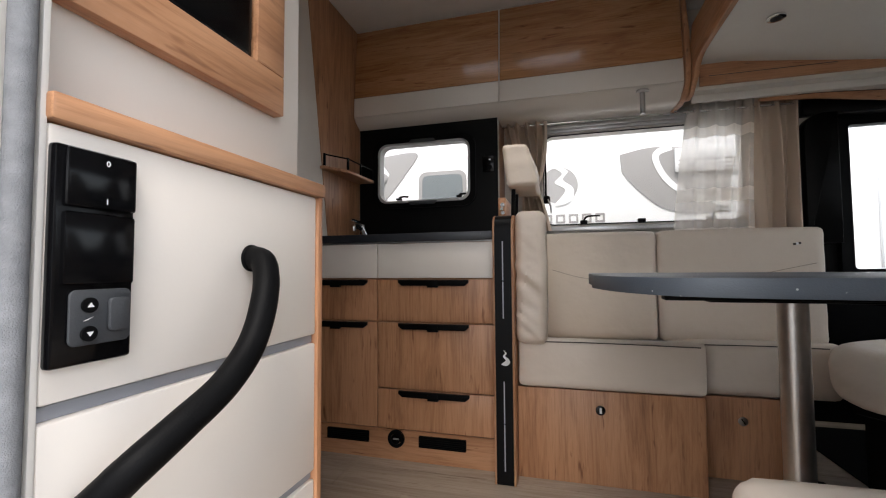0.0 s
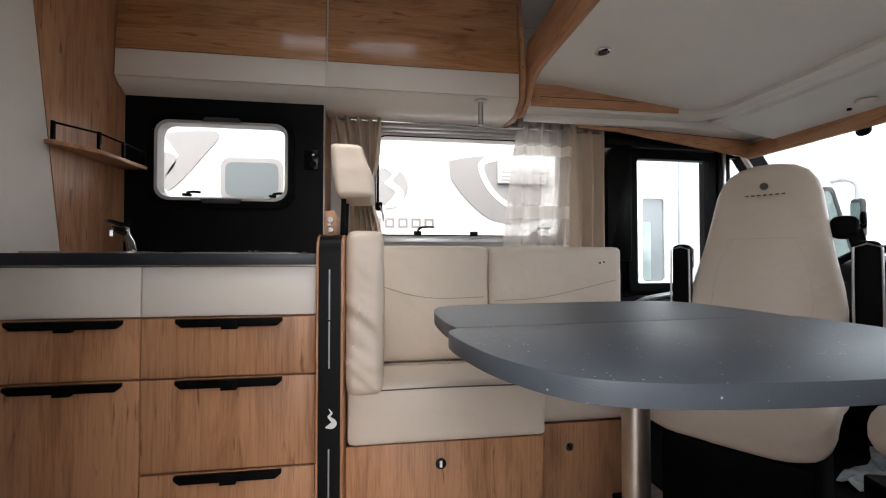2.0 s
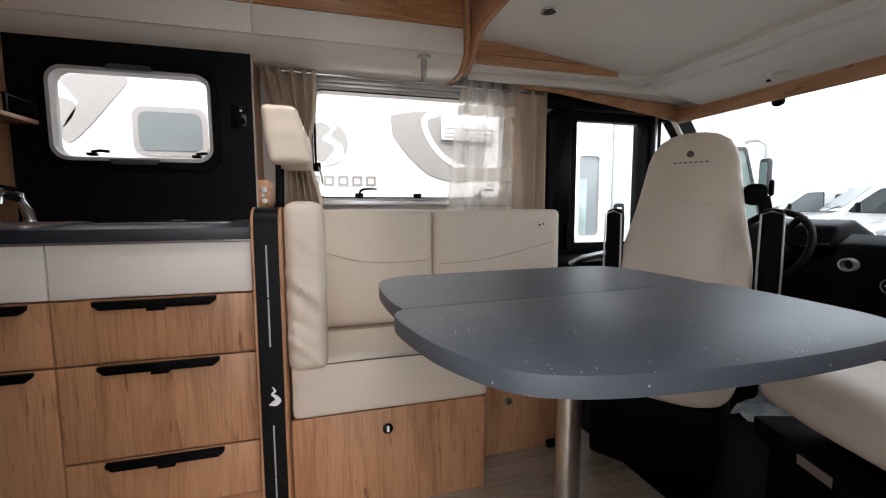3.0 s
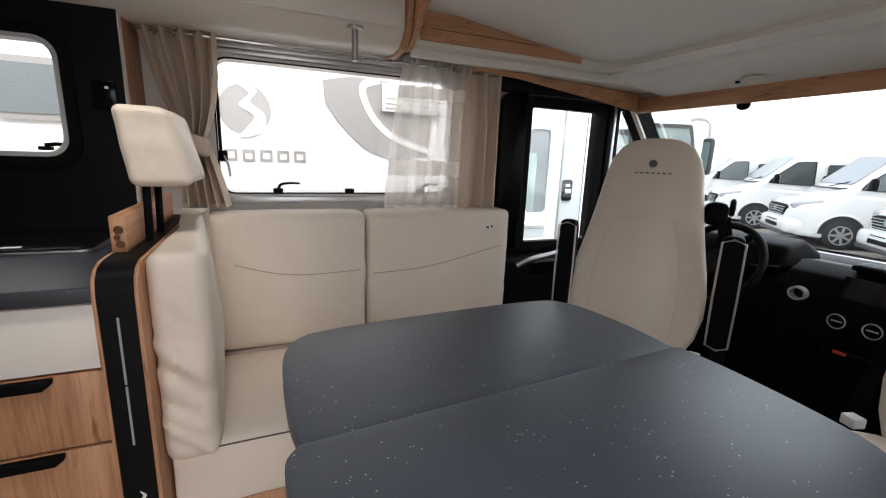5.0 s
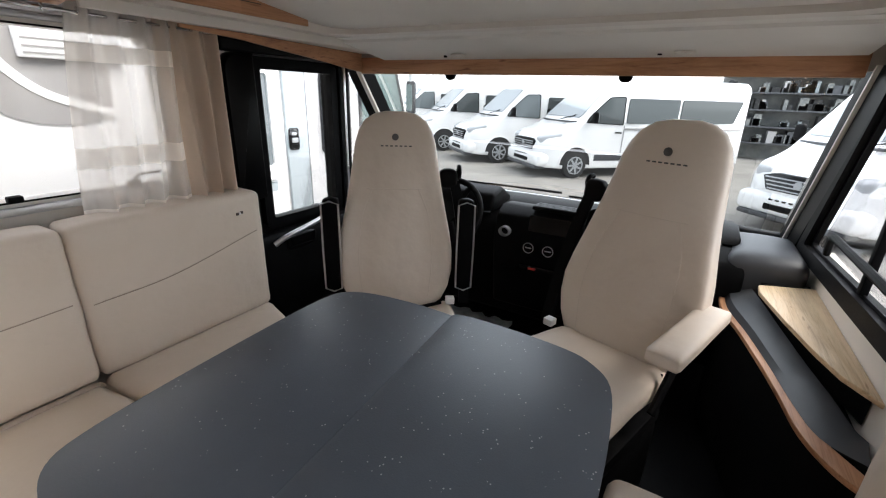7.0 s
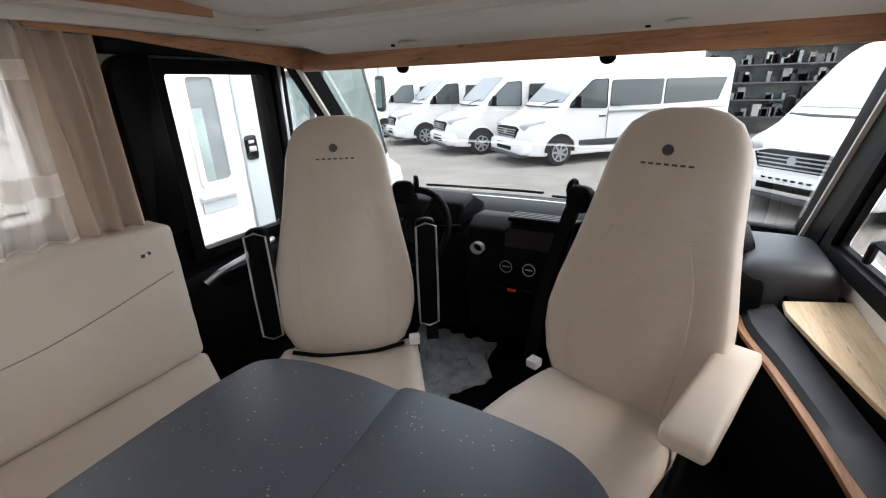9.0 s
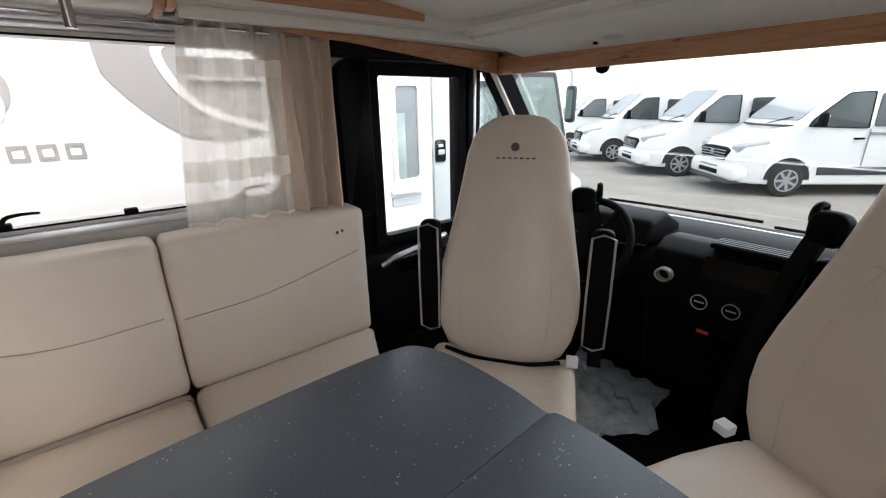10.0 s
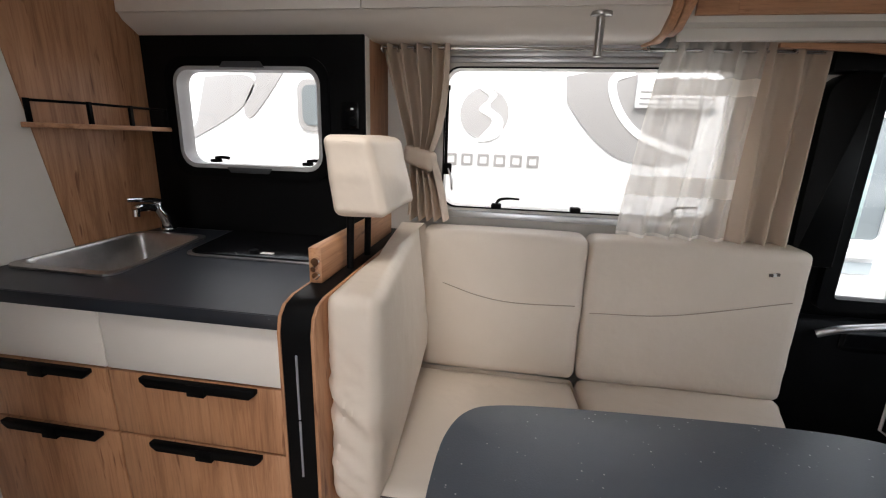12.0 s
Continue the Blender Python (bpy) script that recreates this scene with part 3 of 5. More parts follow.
cut = soft_quad(inset(srim, 0.93), 0.045)
part("top_strip", box(KL, KR + 0.003, KF - 0.003, KF + 0.0395, 0.8935, 0.8978, 0), ALU, kb, "pale strip under the worktop")
solid("worktop", ring(soft_quad([(KL, 1.928), (0.134, 1.928), (0.134, 2.636), (KL, 2.636)], 0.003), cut, 2, 0.898, 0.932), WORKTOP, "anthracite stone-look kitchen worktop", "worktop")
o1, o2, o3 = soft_quad(srim, 0.05), soft_quad(inset(srim, 0.9), 0.045), soft_quad(inset(srim, 0.86), 0.045)
o4, o5 = soft_quad(inset(srim, 0.78), 0.045), soft_quad(inset(srim, 0.70), 0.05)
part("bowl", loft([[(x, y, z) for x, y in o] for o, z in ((o1, 0.933), (o1, 0.939), (o2, 0.940), (o3, 0.930), (o4, 0.83), (o5, 0.815))], caps=False), STEEL, sk)
part("bowl_bottom", prism(o5, 2, 0.8125, 0.8148), STEEL, sk)
part("drain", disc((-0.63, 2.30, 0.8155), 2, 0.028, 0.002), CHROME, sk, "chrome drain")
part("edge_band", box(KL, 0.134, 1.9245, 1.9278, 0.899, 0.931, 0.001), WORKTOP, bpy.data.objects["worktop"])
tp = thing("tap", (-0.66, 2.57, 0.933), "chrome single-lever kitchen tap", "tap")
part("base", disc((-0.722, 2.58, 0.933), 2, 0.026, 0.012, 20, 0.002), CHROME, tp)
part("column", tube([(-0.722, 2.58, 0.945), (-0.726, 2.572, 0.985), (-0.733, 2.558, 1.02), (-0.738, 2.55, 1.038)], 0.022, 16, r_end=0.019), CHROME, tp)
part("spout", tube(curve_points([(-0.738, 2.56, 1.02), (-0.741, 2.53, 1.028), (-0.745, 2.49, 1.033), (-0.748, 2.465, 1.03)]), 0.015, 12), CHROME, tp)
part("nozzle", tube([(-0.747, 2.47, 1.028), (-0.747, 2.468, 1.004)], 0.012, 12), CHROME, tp)
part("lever", tube([(-0.735, 2.568, 1.044), (-0.741, 2.53, 1.056), (-0.747, 2.47, 1.064), (-0.750, 2.44, 1.066)], 0.012, 10, r_end=0.007), CHROME, tp)
hb = thing("gas_hob", (-0.25, 2.47, 0.932), "black glass covered hob with a steel rim", "hob")
hq = [(-0.425, 2.285), (0.03, 2.285), (0.03, 2.625), (-0.485, 2.625)]
part("rim", prism(soft_quad(hq, 0.05), 2, 0.933, 0.938, 0.001), STEEL, hb, "steel rim")
part("glass_lid", prism(soft_quad(inset(hq, 0.94), 0.045), 2, 0.9385, 0.944, 0.001), BLACK_GLOSS, hb)
part("knob", disc((-0.21, 2.335, 0.9445), 2, 0.014, 0.008), BLACK, hb)
part("badge", box(-0.185, -0.145, 2.325, 2.342, 0.9443, 0.945, 0), WHITE, hb, "white badge")

kp = thing("window_2", (-0.385, 2.64, 1.35), "black panelled kitchen window with a white rim", "window", kind="structure")
part("panel", wall_with_hole(1, KL + 0.003, 0.056, 0.9325, 1.645, [(-0.66, -0.11, 1.185, 1.525)], 2.637, 2.6445), BLACK_SATIN, kp, "black back panel")
part("window_frame", ring(rounded(-0.668, -0.102, 1.176, 1.534, 0.06), rounded(-0.655, -0.115, 1.190, 1.521, 0.052), 1, 2.626, 2.69), RIM_GREY, kp)
part("dark_rim", ring(rounded(-0.70, -0.07, 1.145, 1.565, 0.075), rounded(-0.669, -0.101, 1.175, 1.535, 0.06), 1, 2.624, 2.6368), BLACK, kp)
pane = part("pane", prism(rounded(-0.657, -0.113, 1.188, 1.523, 0.05), 1, 2.668, 2.672), GLASS, kp)
pane.visible_shadow = False
for x in (-0.54, -0.17):
    part("latch", join(box(x - 0.016, x + 0.016, 2.632, 2.662, 1.196, 1.208, 0.003), tube([(x, 2.645, 1.212), (x + 0.03, 2.64, 1.216), (x + 0.06, 2.64, 1.213)], 0.006, 8)), BLACK, kp, "black window latch")
part("blind_tab", prism([(-0.47, 1.528), (-0.30, 1.528), (-0.315, 1.548), (-0.455, 1.548)], 1, 2.612, 2.6195, 0.002), GREY_PLASTIC, kp, "grey blind tab")
part("blind_tab", prism([(-0.46, 1.162), (-0.31, 1.162), (-0.295, 1.182), (-0.475, 1.182)], 1, 2.612, 2.6195, 0.002), GREY_PLASTIC, kp, "grey blind tab")
pw = thing("power_outlet", (0.0, 2.63, 1.37), "small black socket and light switch on the panel", "socket")
part("plate", box(-0.03, 0.035, 2.630, 2.6365, 1.33, 1.42, 0.003), BLACK_GLOSS, pw)
part("socket", disc((0.012, 2.625, 1.355), 1, 0.014, 0.005), BLACK, pw)
part("mark", box(0.004, 0.018, 2.6285, 2.6298, 1.348, 1.353, 0), WHITE, pw, "white mark")
part("mark", box(0.006, 0.016, 2.6285, 2.6298, 1.395, 1.402, 0), WHITE, pw, "white mark")
sh = thing("wall_shelf", (-0.72, 2.4, 1.3), "small oak wall shelf with a black rail", "shelf")
part("board", prism([(-0.796, 2.19), (-0.77, 2.19), (-0.70, 2.32), (-0.69, 2.62), (-0.796, 2.62)], 2, 1.303, 1.318, 0.002), OAK_Y, sh)
part("rail", tube([(-0.775, 2.20, 1.378), (-0.705, 2.32, 1.378), (-0.695, 2.61, 1.378)], 0.004, 8), BLACK, sh, "black metal rail")
for x, y in ((-0.775, 2.20), (-0.705, 2.32), (-0.70, 2.46), (-0.697, 2.605)):
    part("post", box(x - 0.005, x + 0.005, y - 0.006, y + 0.006, 1.318, 1.383, 0.001), BLACK, sh, "black post")

# ---- overhead cabinets over kitchen and bench ----
oc = thing("overhead_cabinet", (0.1, 2.7, 1.7), "oak overhead cabinets with a cream lower lip", "cabinet")
prof = [(2.905, 1.650), (2.72, 1.632), (2.64, 1.635), (2.575, 1.672), (2.56, 1.69), (2.565, 1.80), (2.60, 2.238), (2.905, 2.238)]
part("body", prism(prof, 0, KL + 0.003, 0.985), CREAM, oc)
for x0, x1 in ((-0.79, 0.078), (0.082, 0.983)):
    part("cream_lip", prism([(2.547, 1.690), (2.556, 1.690), (2.5642, 1.806), (2.549, 1.806)], 0, x0 + 0.002, x1 - 0.002, 0.0015), CREAM, oc, "cream lip")
    part("door", prism([(2.549, 1.809), (2.5655, 1.809), (2.5985, 2.225), (2.583, 2.225)], 0, x0 + 0.002, x1 - 0.002, 0.003), OAK_GLOSS, oc, "lacquered oak flap door")
part("end_panel", prism([(2.905, 1.645), (2.70, 1.620), (2.60, 1.635), (2.545, 1.68), (2.525, 1.77), (2.545, 1.95), (2.585, 2.10), (2.60, 2.236), (2.905, 2.236)], 0, 0.986, 1.012, 0.006, 3), OAK_Z, oc, "curved oak end panel")

# ---- window over the bench, with its blind cassette and curtains ----
w1 = thing("window_1", (0.82, 2.91, 1.3), "side window with a pale frame and roller blind cassette", "window", kind="structure")
part("window_frame", ring(rounded(0.262, 1.375, 0.995, 1.62, 0.06), rounded(0.30, 1.335, 1.043, 1.572, 0.055), 1, 2.885, 2.957), WHITE_TRIM, w1)
part("dark_rim", ring(rounded(0.294, 1.341, 1.037, 1.578, 0.058), rounded(0.300, 1.335, 1.043, 1.572, 0.055), 1, 2.880, 2.8848), BLACK, w1)
pane = part("pane", prism(rounded(0.302, 1.333, 1.045, 1.57, 0.05), 1, 2.93, 2.934), GLASS, w1)
pane.visible_shadow = False
for i, (y, z, r) in enumerate(((2.868, 1.652, 0.016), (2.872, 1.623, 0.013), (2.876, 1.600, 0.010))):
    part("blind_rail", box(0.25, 1.45, y - r, y + r, z - r, z + r, 0.004), ALU, w1, "ribbed aluminium blind rail")
part("bottom_rail", box(0.25, 1.45, 2.862, 2.8845, 1.000, 1.026, 0.004), ALU, w1, "aluminium bottom rail")
for x in (0.52, 0.83, 1.18):
    part("latch_base", box(x - 0.02, x + 0.02, 2.862, 2.892, 1.04, 1.062, 0.005), BLACK, w1, "black window latch")
    if x != 0.83:
        part("latch_lever", tube(curve_points([(x, 2.872, 1.058), (x + 0.012, 2.868, 1.078), (x + 0.045, 2.866, 1.085), (x + 0.09, 2.866, 1.084)]), 0.007, 8, r_end=0.004), BLACK, w1)
part("stay_arm", join(box(0.302, 0.314, 2.872, 2.884, 1.20, 1.50, 0.002), box(0.298, 0.332, 2.866, 2.886, 1.17, 1.215, 0.006), box(0.30, 0.318, 2.87, 2.884, 1.49, 1.51, 0.002)), BLACK, w1, "black window stay")
part("stay_lever", tube([(0.32, 2.87, 1.195), (0.335, 2.868, 1.15), (0.338, 2.868, 1.11)], 0.005, 8), ALU, w1)

rod = thing("curtain_rod", (0.78, 2.8, 1.63), "slim chrome curtain rod under the overhead cabinet", "curtain rod")
part("rod", tube([(0.062, 2.80, 1.628), (0.8, 2.80, 1.622), (1.55, 2.80, 1.612)], 0.006, 10), CHROME, rod)
br = thing("rod_bracket", (0.80, 2.58, 1.62), "brushed steel support under the overhead cabinet", "bracket")
part("plate", disc((0.80, 2.585, 1.668), 2, 0.033, 0.012, 20, 0.002), STEEL, br)
part("stem", tube([(0.80, 2.585, 1.67), (0.80, 2.585, 1.56)], 0.0125, 14), STEEL, br)


def drape(x0, x1, z0, z1, folds, amp, y, mat, name, parent, label="", squeeze=None, nx=90, nz=26, drift=0.0):
    rows = []
    for j in range(nz + 1):
        t = j / nz
        z = z1 + (z0 - z1) * t
        row = []
        for i in range(nx + 1):
            u = i / nx
            a, b = (x0, x1) if squeeze is None else squeeze(t)
            w = noise.noise(Vector((u * 4, t * 3, x0 * 5))) * 0.3
            ph = 2 * math.pi * folds * (u + 0.03 * math.sin(3 * t + 6 * u)) + w
            am = amp * (0.75 + 0.4 * t)
            row.append((a + (b - a) * u + drift * t * math.sin(9 * u), y + am * math.sin(ph) + am * 0.3 * math.sin(2.1 * ph + 1), z + 0.004 * math.sin(ph) * t))
        rows.append(row)
    return part(name, sheet(rows), mat, parent, label)


c1 = thing("curtain", (0.18, 2.80, 1.3), "beige curtain gathered in a tie-back at the bench window", "curtain", "curtains at the window")


def tied(t):
    top, mid, low = (0.066, 0.325), (0.178, 0.262), (0.165, 0.34)
    k = 0.62
    if t < k:
        a, b = (t / k) ** 1.25, (t / k) ** 3.0
        return (top[0] + (mid[0] - top[0]) * a, top[1] + (mid[1] - top[1]) * b)
    s = ((t - k) / (1 - k)) ** 0.7
    return (mid[0] + (low[0] - mid[0]) * s, mid[1] + (low[1] - mid[1]) * s)


drape(0, 1, 1.0, 1.655, 5, 0.045, 2.80, CURTAIN, "cloth", c1, squeeze=tied)
part("tie_back", cushion(0.165, 0.277, 2.738, 2.862, 1.20, 1.272, 0.02, (0, 0.008, 0), 10, 0.004, 2.0, lambda p: 0.3 * (0.22 - p.x)), CURTAIN, c1, "beige tie-back band")
c2 = thing("curtain", (1.25, 2.80, 1.3), "sheer white curtain with woven bands beside a beige drape", "curtain", "curtains at the window")
drape(0.975, 1.36, 0.965, 1.66, 4, 0.026, 2.80, SHEER, "sheer_cloth", c2, "sheer white cloth with bands", squeeze=lambda t: (1.065 - 0.09 * t ** 0.8, 1.37 - 0.02 * t))
drape(1.33, 1.568, 0.95, 1.665, 3, 0.034, 2.812, CURTAIN, "cloth", c2, "beige opaque cloth")
for x in (0.07, 0.13, 0.19, 0.25, 0.31, 1.0, 1.09, 1.18, 1.27, 1.36, 1.45, 1.53):
    ring_pts = [(x, 2.80 + 0.011 * math.cos(a), 1.623 + 0.011 * math.sin(a)) for a in [k * math.pi / 6 for k in range(12)]]
    part("eyelet", tube(ring_pts, 0.003, 6, closed=True), CHROME, c1 if x < 0.5 else c2, "chrome eyelet")

# ---- partition with the black upright, belt beam and headrest ----
pt = thing("seat_partition", (0.17, 2.2, 0), "black upright partition with oak edges and light strips", "partition")
arch = [(1.858, 0.0), (1.858, 0.93), (1.866, 0.962), (1.885, 0.98), (1.92, 0.988), (2.62, 0.988), (2.62, 0.0)]
part("core", prism([(a, b) for a, b in arch], 0, 0.146, 0.208), BLACK_SATIN, pt)
part("oak_edge", prism([(a - 0.002 if a < 1.9 else a, b) for a, b in arch], 0, 0.139, 0.1455, 0.001), OAK_Z, pt, "oak edge band")
part("oak_edge", prism([(a - 0.002 if a < 1.9 else a, b) for a, b in arch], 0, 0.2085, 0.216, 0.001), OAK_Z, pt, "oak edge band")
for z0, z1 in ((0.60, 0.735), (0.74, 0.885), (0.05, 0.215), (0.22, 0.37)):
    part("light_strip", box(0.1745, 0.1785, 1.8555, 1.8578, z0, z1, 0), GREY_LINE, pt, "grey light strip")
part("badge", prism([(v.x, v.z) for v in curve_points([Vector((x, 0, z)) for x, z in ((0.166, 0.432), (0.186, 0.428), (0.199, 0.440), (0.193, 0.454), (0.181, 0.463), (0.187, 0.472), (0.176, 0.485), (0.181, 0.473), (0.173, 0.463), (0.180, 0.453), (0.183, 0.446), (0.175, 0.440))], 4)], 1, 1.8552, 1.8578), WHITE, pt, "white winding road badge")
bb = thing("belt_beam", (0.17, 2.3, 1.0), "oak beam with steel fittings on the partition", "beam")
part("beam", box(0.145, 0.175, 1.99, 2.55, 0.989, 1.07, 0.003), OAK_Y, bb)
part("fitting", join(disc((0.163, 1.982, 1.040), 1, 0.009, 0.008), disc((0.160, 1.978, 1.024), 1, 0.006, 0.012), disc((0.164, 1.981, 1.008), 1, 0.008, 0.009)), CHROME, bb, "steel belt fitting")
def lean2(bm):
    """The pad leans back, its front more than its rear."""
    for v in bm.verts:
        f = 1 - (v.co.z - 1.128) / 0.19
        v.co.x += 0.022 * f + 0.026 * f * max(0.0, v.co.x - 0.16) / 0.1
    return bm


hr = thing("headrest", (0.20, 2.2, 1.2), "cream leather headrest on two black rods", "headrest")
part("pad", lean2(cushion(0.152, 0.256, 2.062, 2.345, 1.128, 1.306, 0.018, (0.008, 0.004, 0.004), 30, 0.007, 3.0)), LEATHER, hr)
part("piping", tube(curve_points([(0.166, 2.0635, 1.292), (0.21, 2.061, 1.295), (0.248, 2.064, 1.291)], 4), 0.0016, 6), SEAM, hr, "stitched edge seam")
for y in (2.12, 2.25):
    part("rod", tube([(0.19, y, 0.989), (0.195, y, 1.16)], 0.009, 10), BLACK, hr, "black rod")

# ---- L-shaped bench ----
ba = thing("bench_box", (0.54, 2.3, 0), "oak faced bench base with a round lock", "bench base")
part("front", box(0.218, 0.853, 1.94, 1.958, 0.0, 0.335, 0.002), OAK_Z, ba)
part("side", box(0.835, 0.853, 1.9585, 2.66, 0.0, 0.335, 0.002), OAK_Z, ba)
part("lock", disc((0.513, 1.934, 0.268), 1, 0.017, 0.006, 20, 0.001), BLACK_GLOSS, ba, "round black lock")
part("lock_mark", box(0.509, 0.517, 1.9325, 1.9338, 0.258, 0.278, 0), WHITE, ba, "white lock mark")
bc = thing("bench_box", (1.2, 2.4, 0), "oak faced side bench base with a round lock", "bench base")
part("front", box(0.855, 1.24, 2.11, 2.128, 0.0, 0.30, 0.002), OAK_Z, bc)
part("side", prism([(1.222, 2.1285), (1.24, 2.1285), (1.50, 2.88), (1.482, 2.88)], 2, 0.0, 0.30, 0.002), OAK_Z, bc)
part("lock", disc((1.02, 2.104, 0.215), 1, 0.016, 0.006, 20, 0.001), STEEL, bc, "round steel lock")
part("lock_slot", prism([(1.012, 0.224), (1.016, 0.226), (1.028, 0.206), (1.024, 0.204)], 1, 2.1025, 2.1038), BLACK, bc)
part("foot_clip", box(1.19, 1.26, 2.085, 2.109, 0.0, 0.03, 0.006), BLACK, bc)


def fall(p):
    return -0.132 * max(0, min(1, (p.y - 1.95) / 0.75)) if p.z > 0.4 else 0.0


sa = thing("seat_cushion", (0.54, 2.3, 0.35), "cream leather seat cushion on the bench", "cushion", "bench cushions")
part("pad", cushion(0.22, 0.862, 1.925, 2.72, 0.337, 0.522, 0.022, (0, 0.004, 0.006), 16, 0.002, 1.0, fall), LEATHER, sa)
part("piping", tube(curve_points([(0.24, 1.926, 0.508), (0.5, 1.922, 0.512), (0.84, 1.926, 0.508)]), 0.0022, 6), PIPING, sa, "dark seam")
sb = thing("seat_cushion", (1.2, 2.4, 0.32), "cream leather side bench cushion", "cushion", "bench cushions")


def fall2(p):
    return -0.10 * max(0, min(1, (p.y - 2.1) / 0.6)) if p.z > 0.4 else 0.0


def narrow(bm):
    for v in bm.verts:
        v.co.x -= 0.29 * max(0.0, min(1.0, (2.74 - v.co.y) / 0.645)) * max(0.0, (v.co.x - 0.873) / 0.747)
    return bm


part("pad", narrow(cushion(0.873, 1.62, 2.095, 2.74, 0.302, 0.512, 0.04, (0, 0.004, 0.006), 20, 0.002, 2.0, fall2)), LEATHER, sb)
part("piping", tube(curve_points([(0.9, 2.097, 0.492), (1.1, 2.092, 0.495), (1.29, 2.097, 0.492)]), 0.0022, 6), PIPING, sb, "dark seam")
bk = thing("back_cushion", (0.29, 2.25, 0.5), "creased cream leather backrest against the partition", "cushion", "bench cushions")


def lean(bm, ax, k, z0):
    for v in bm.verts:
        v.co[ax] += k * (v.co.z - z0)
    return bm


def crumple(bm):
    """Gathered leather on the narrow front edge of the backrest."""
    for v in bm.verts:
        p = v.co
        near = max(0.0, min(1.0, (1.99 - p.y) / 0.07))
        low = max(0.15, min(1.0, (0.93 - p.z) / 0.12))
        if near > 0:
            w = noise.noise(Vector((p.x * 5.0, 3.0, p.z * 26.0 + p.x * 22.0))) + 0.5 * noise.noise(Vector((p.x * 9.0, 7.0, p.z * 50.0 + p.x * 20)))
            p.y += near * low * 0.011 * w
            p.x += near * low * 0.004 * w
        if p.x > 0.27:
            p.x -= (0.045 + 0.045 * max(0.0, (p.z - 0.6) / 0.4)) * max(0.0, (p.y - 1.97) / 0.72)
    return bm


part("pad", crumple(cushion(0.219, 0.332, 1.895, 2.69, 0.50, 1.003, 0.028, (0.012, 0.006, 0.006), 40, 0.004, 4.0)), LEATHER, bk)
for k, (x0, x1, lab) in enumerate(((0.25, 0.868, "wide cream leather back cushion under the window"), (0.872, 1.60, "cream leather back cushion with a small flag tag"))):
    cu = thing("back_cushion", ((x0 + x1) / 2, 2.76, 0.45), lab, "cushion", "bench cushions")
    part("pad", lean(cushion(x0, x1, 2.695, 2.85, 0.405, 0.975, 0.03, (0, 0.012, 0.004), 20, 0.003, 7.0 + k), 1, 0.0, 0.4), LEATHER, cu)
    pts = [(0.34, 2.682, 0.775), (0.48, 2.677, 0.735), (0.62, 2.676, 0.718), (x1 - 0.03, 2.684, 0.722)] if k == 0 else [(x0 + 0.02, 2.684, 0.70), (x0 + 0.3, 2.678, 0.72), (x1 - 0.05, 2.684, 0.80)]
    part("seam", tube(curve_points(pts), 0.0018, 6), STITCH, cu, "curved stitched seam")
    if k:
        part("tag", join(box(1.462, 1.472, 2.683, 2.69, 0.887, 0.897, 0)), PIPING, cu, "dark tag")
        part("tag", box(1.4725, 1.482, 2.683, 2.69, 0.889, 0.899, 0), WHITE, cu, "white tag")
        part("tag", box(1.4825, 1.492, 2.683, 2.69, 0.891, 0.901, 0), PIPING, cu, "dark tag")

# ---- table ----
tb = thing("dining_table", (0.95, 1.55, 0), "two-leaf slate blue dining table on a steel column", "table")
far = [(0.488, 1.51), (0.475, 1.60), (0.472, 1.75), (0.482, 1.85), (0.515, 1.92), (0.58, 1.952), (0.75, 1.972), (1.1, 1.99), (1.28, 1.985), (1.345, 1.955), (1.385, 1.86), (1.402, 1.70), (1.398, 1.575)]
near = [(1.398, 1.5742), (1.418, 1.545), (1.422, 1.40), (1.405, 1.22), (1.37, 1.14), (1.30, 1.085), (1.15, 1.06), (0.95, 1.05), (0.75, 1.06), (0.63, 1.085), (0.56, 1.13), (0.50, 1.24), (0.468, 1.38), (0.462, 1.47), (0.486, 1.5092)]


def smooth_outline(p):
    q = [Vector((a, b, 0)) for a, b in p]
    return [(v.x, v.y) for v in curve_points(q, 4)]


part("far_leaf", prism(smooth_outline(far), 2, 0.732, 0.765, 0.0008), SLATE, tb)
part("near_leaf", prism(smooth_outline(near), 2, 0.7325, 0.7652, 0.0008), SLATE, tb)
part("column", tube([(0.965, 1.60, 0.02), (0.965, 1.60, 0.70)], 0.034, 28), STEEL, tb, "brushed steel column")
part("base_plate", disc((0.955, 1.60, 0.0), 2, 0.13, 0.02, 32, 0.004), STEEL, tb)
part("support", box(0.72, 1.2, 1.42, 1.78, 0.70, 0.7315, 0.004), BLACK, tb, "black table slide")
part("support_rail", box(0.60, 1.3, 1.30, 1.34, 0.712, 0.7325, 0.003), BLACK, tb)

# ---- drop-down bed over the lounge ----
bd = thing("drop_down_bed", (1.8, 1.7, 1.6), "pale drop-down bed underside with oak edge trim", "bed")


def under(x):
    """Height of the bed's underside: level at the rear, sinking towards the cab."""
    t = max(0.0, min(1.0, (x - 1.2) / 0.83))
    return 1.778 - 0.103 * t


part("underside", prism([(1.039, under(1.039)), (1.2, under(1.2)), (1.6, under(1.6)), (2.03, under(2.03)), (2.03, 1.81), (1.039, 1.81)], 1, 0.61, 2.61), CEILING, bd, "pale grey underside")


def hoop(x0, x1, y0, y1, r):
    return rounded(x0, x1, y0, y1, [0.03, r, r, 0.03], 8)


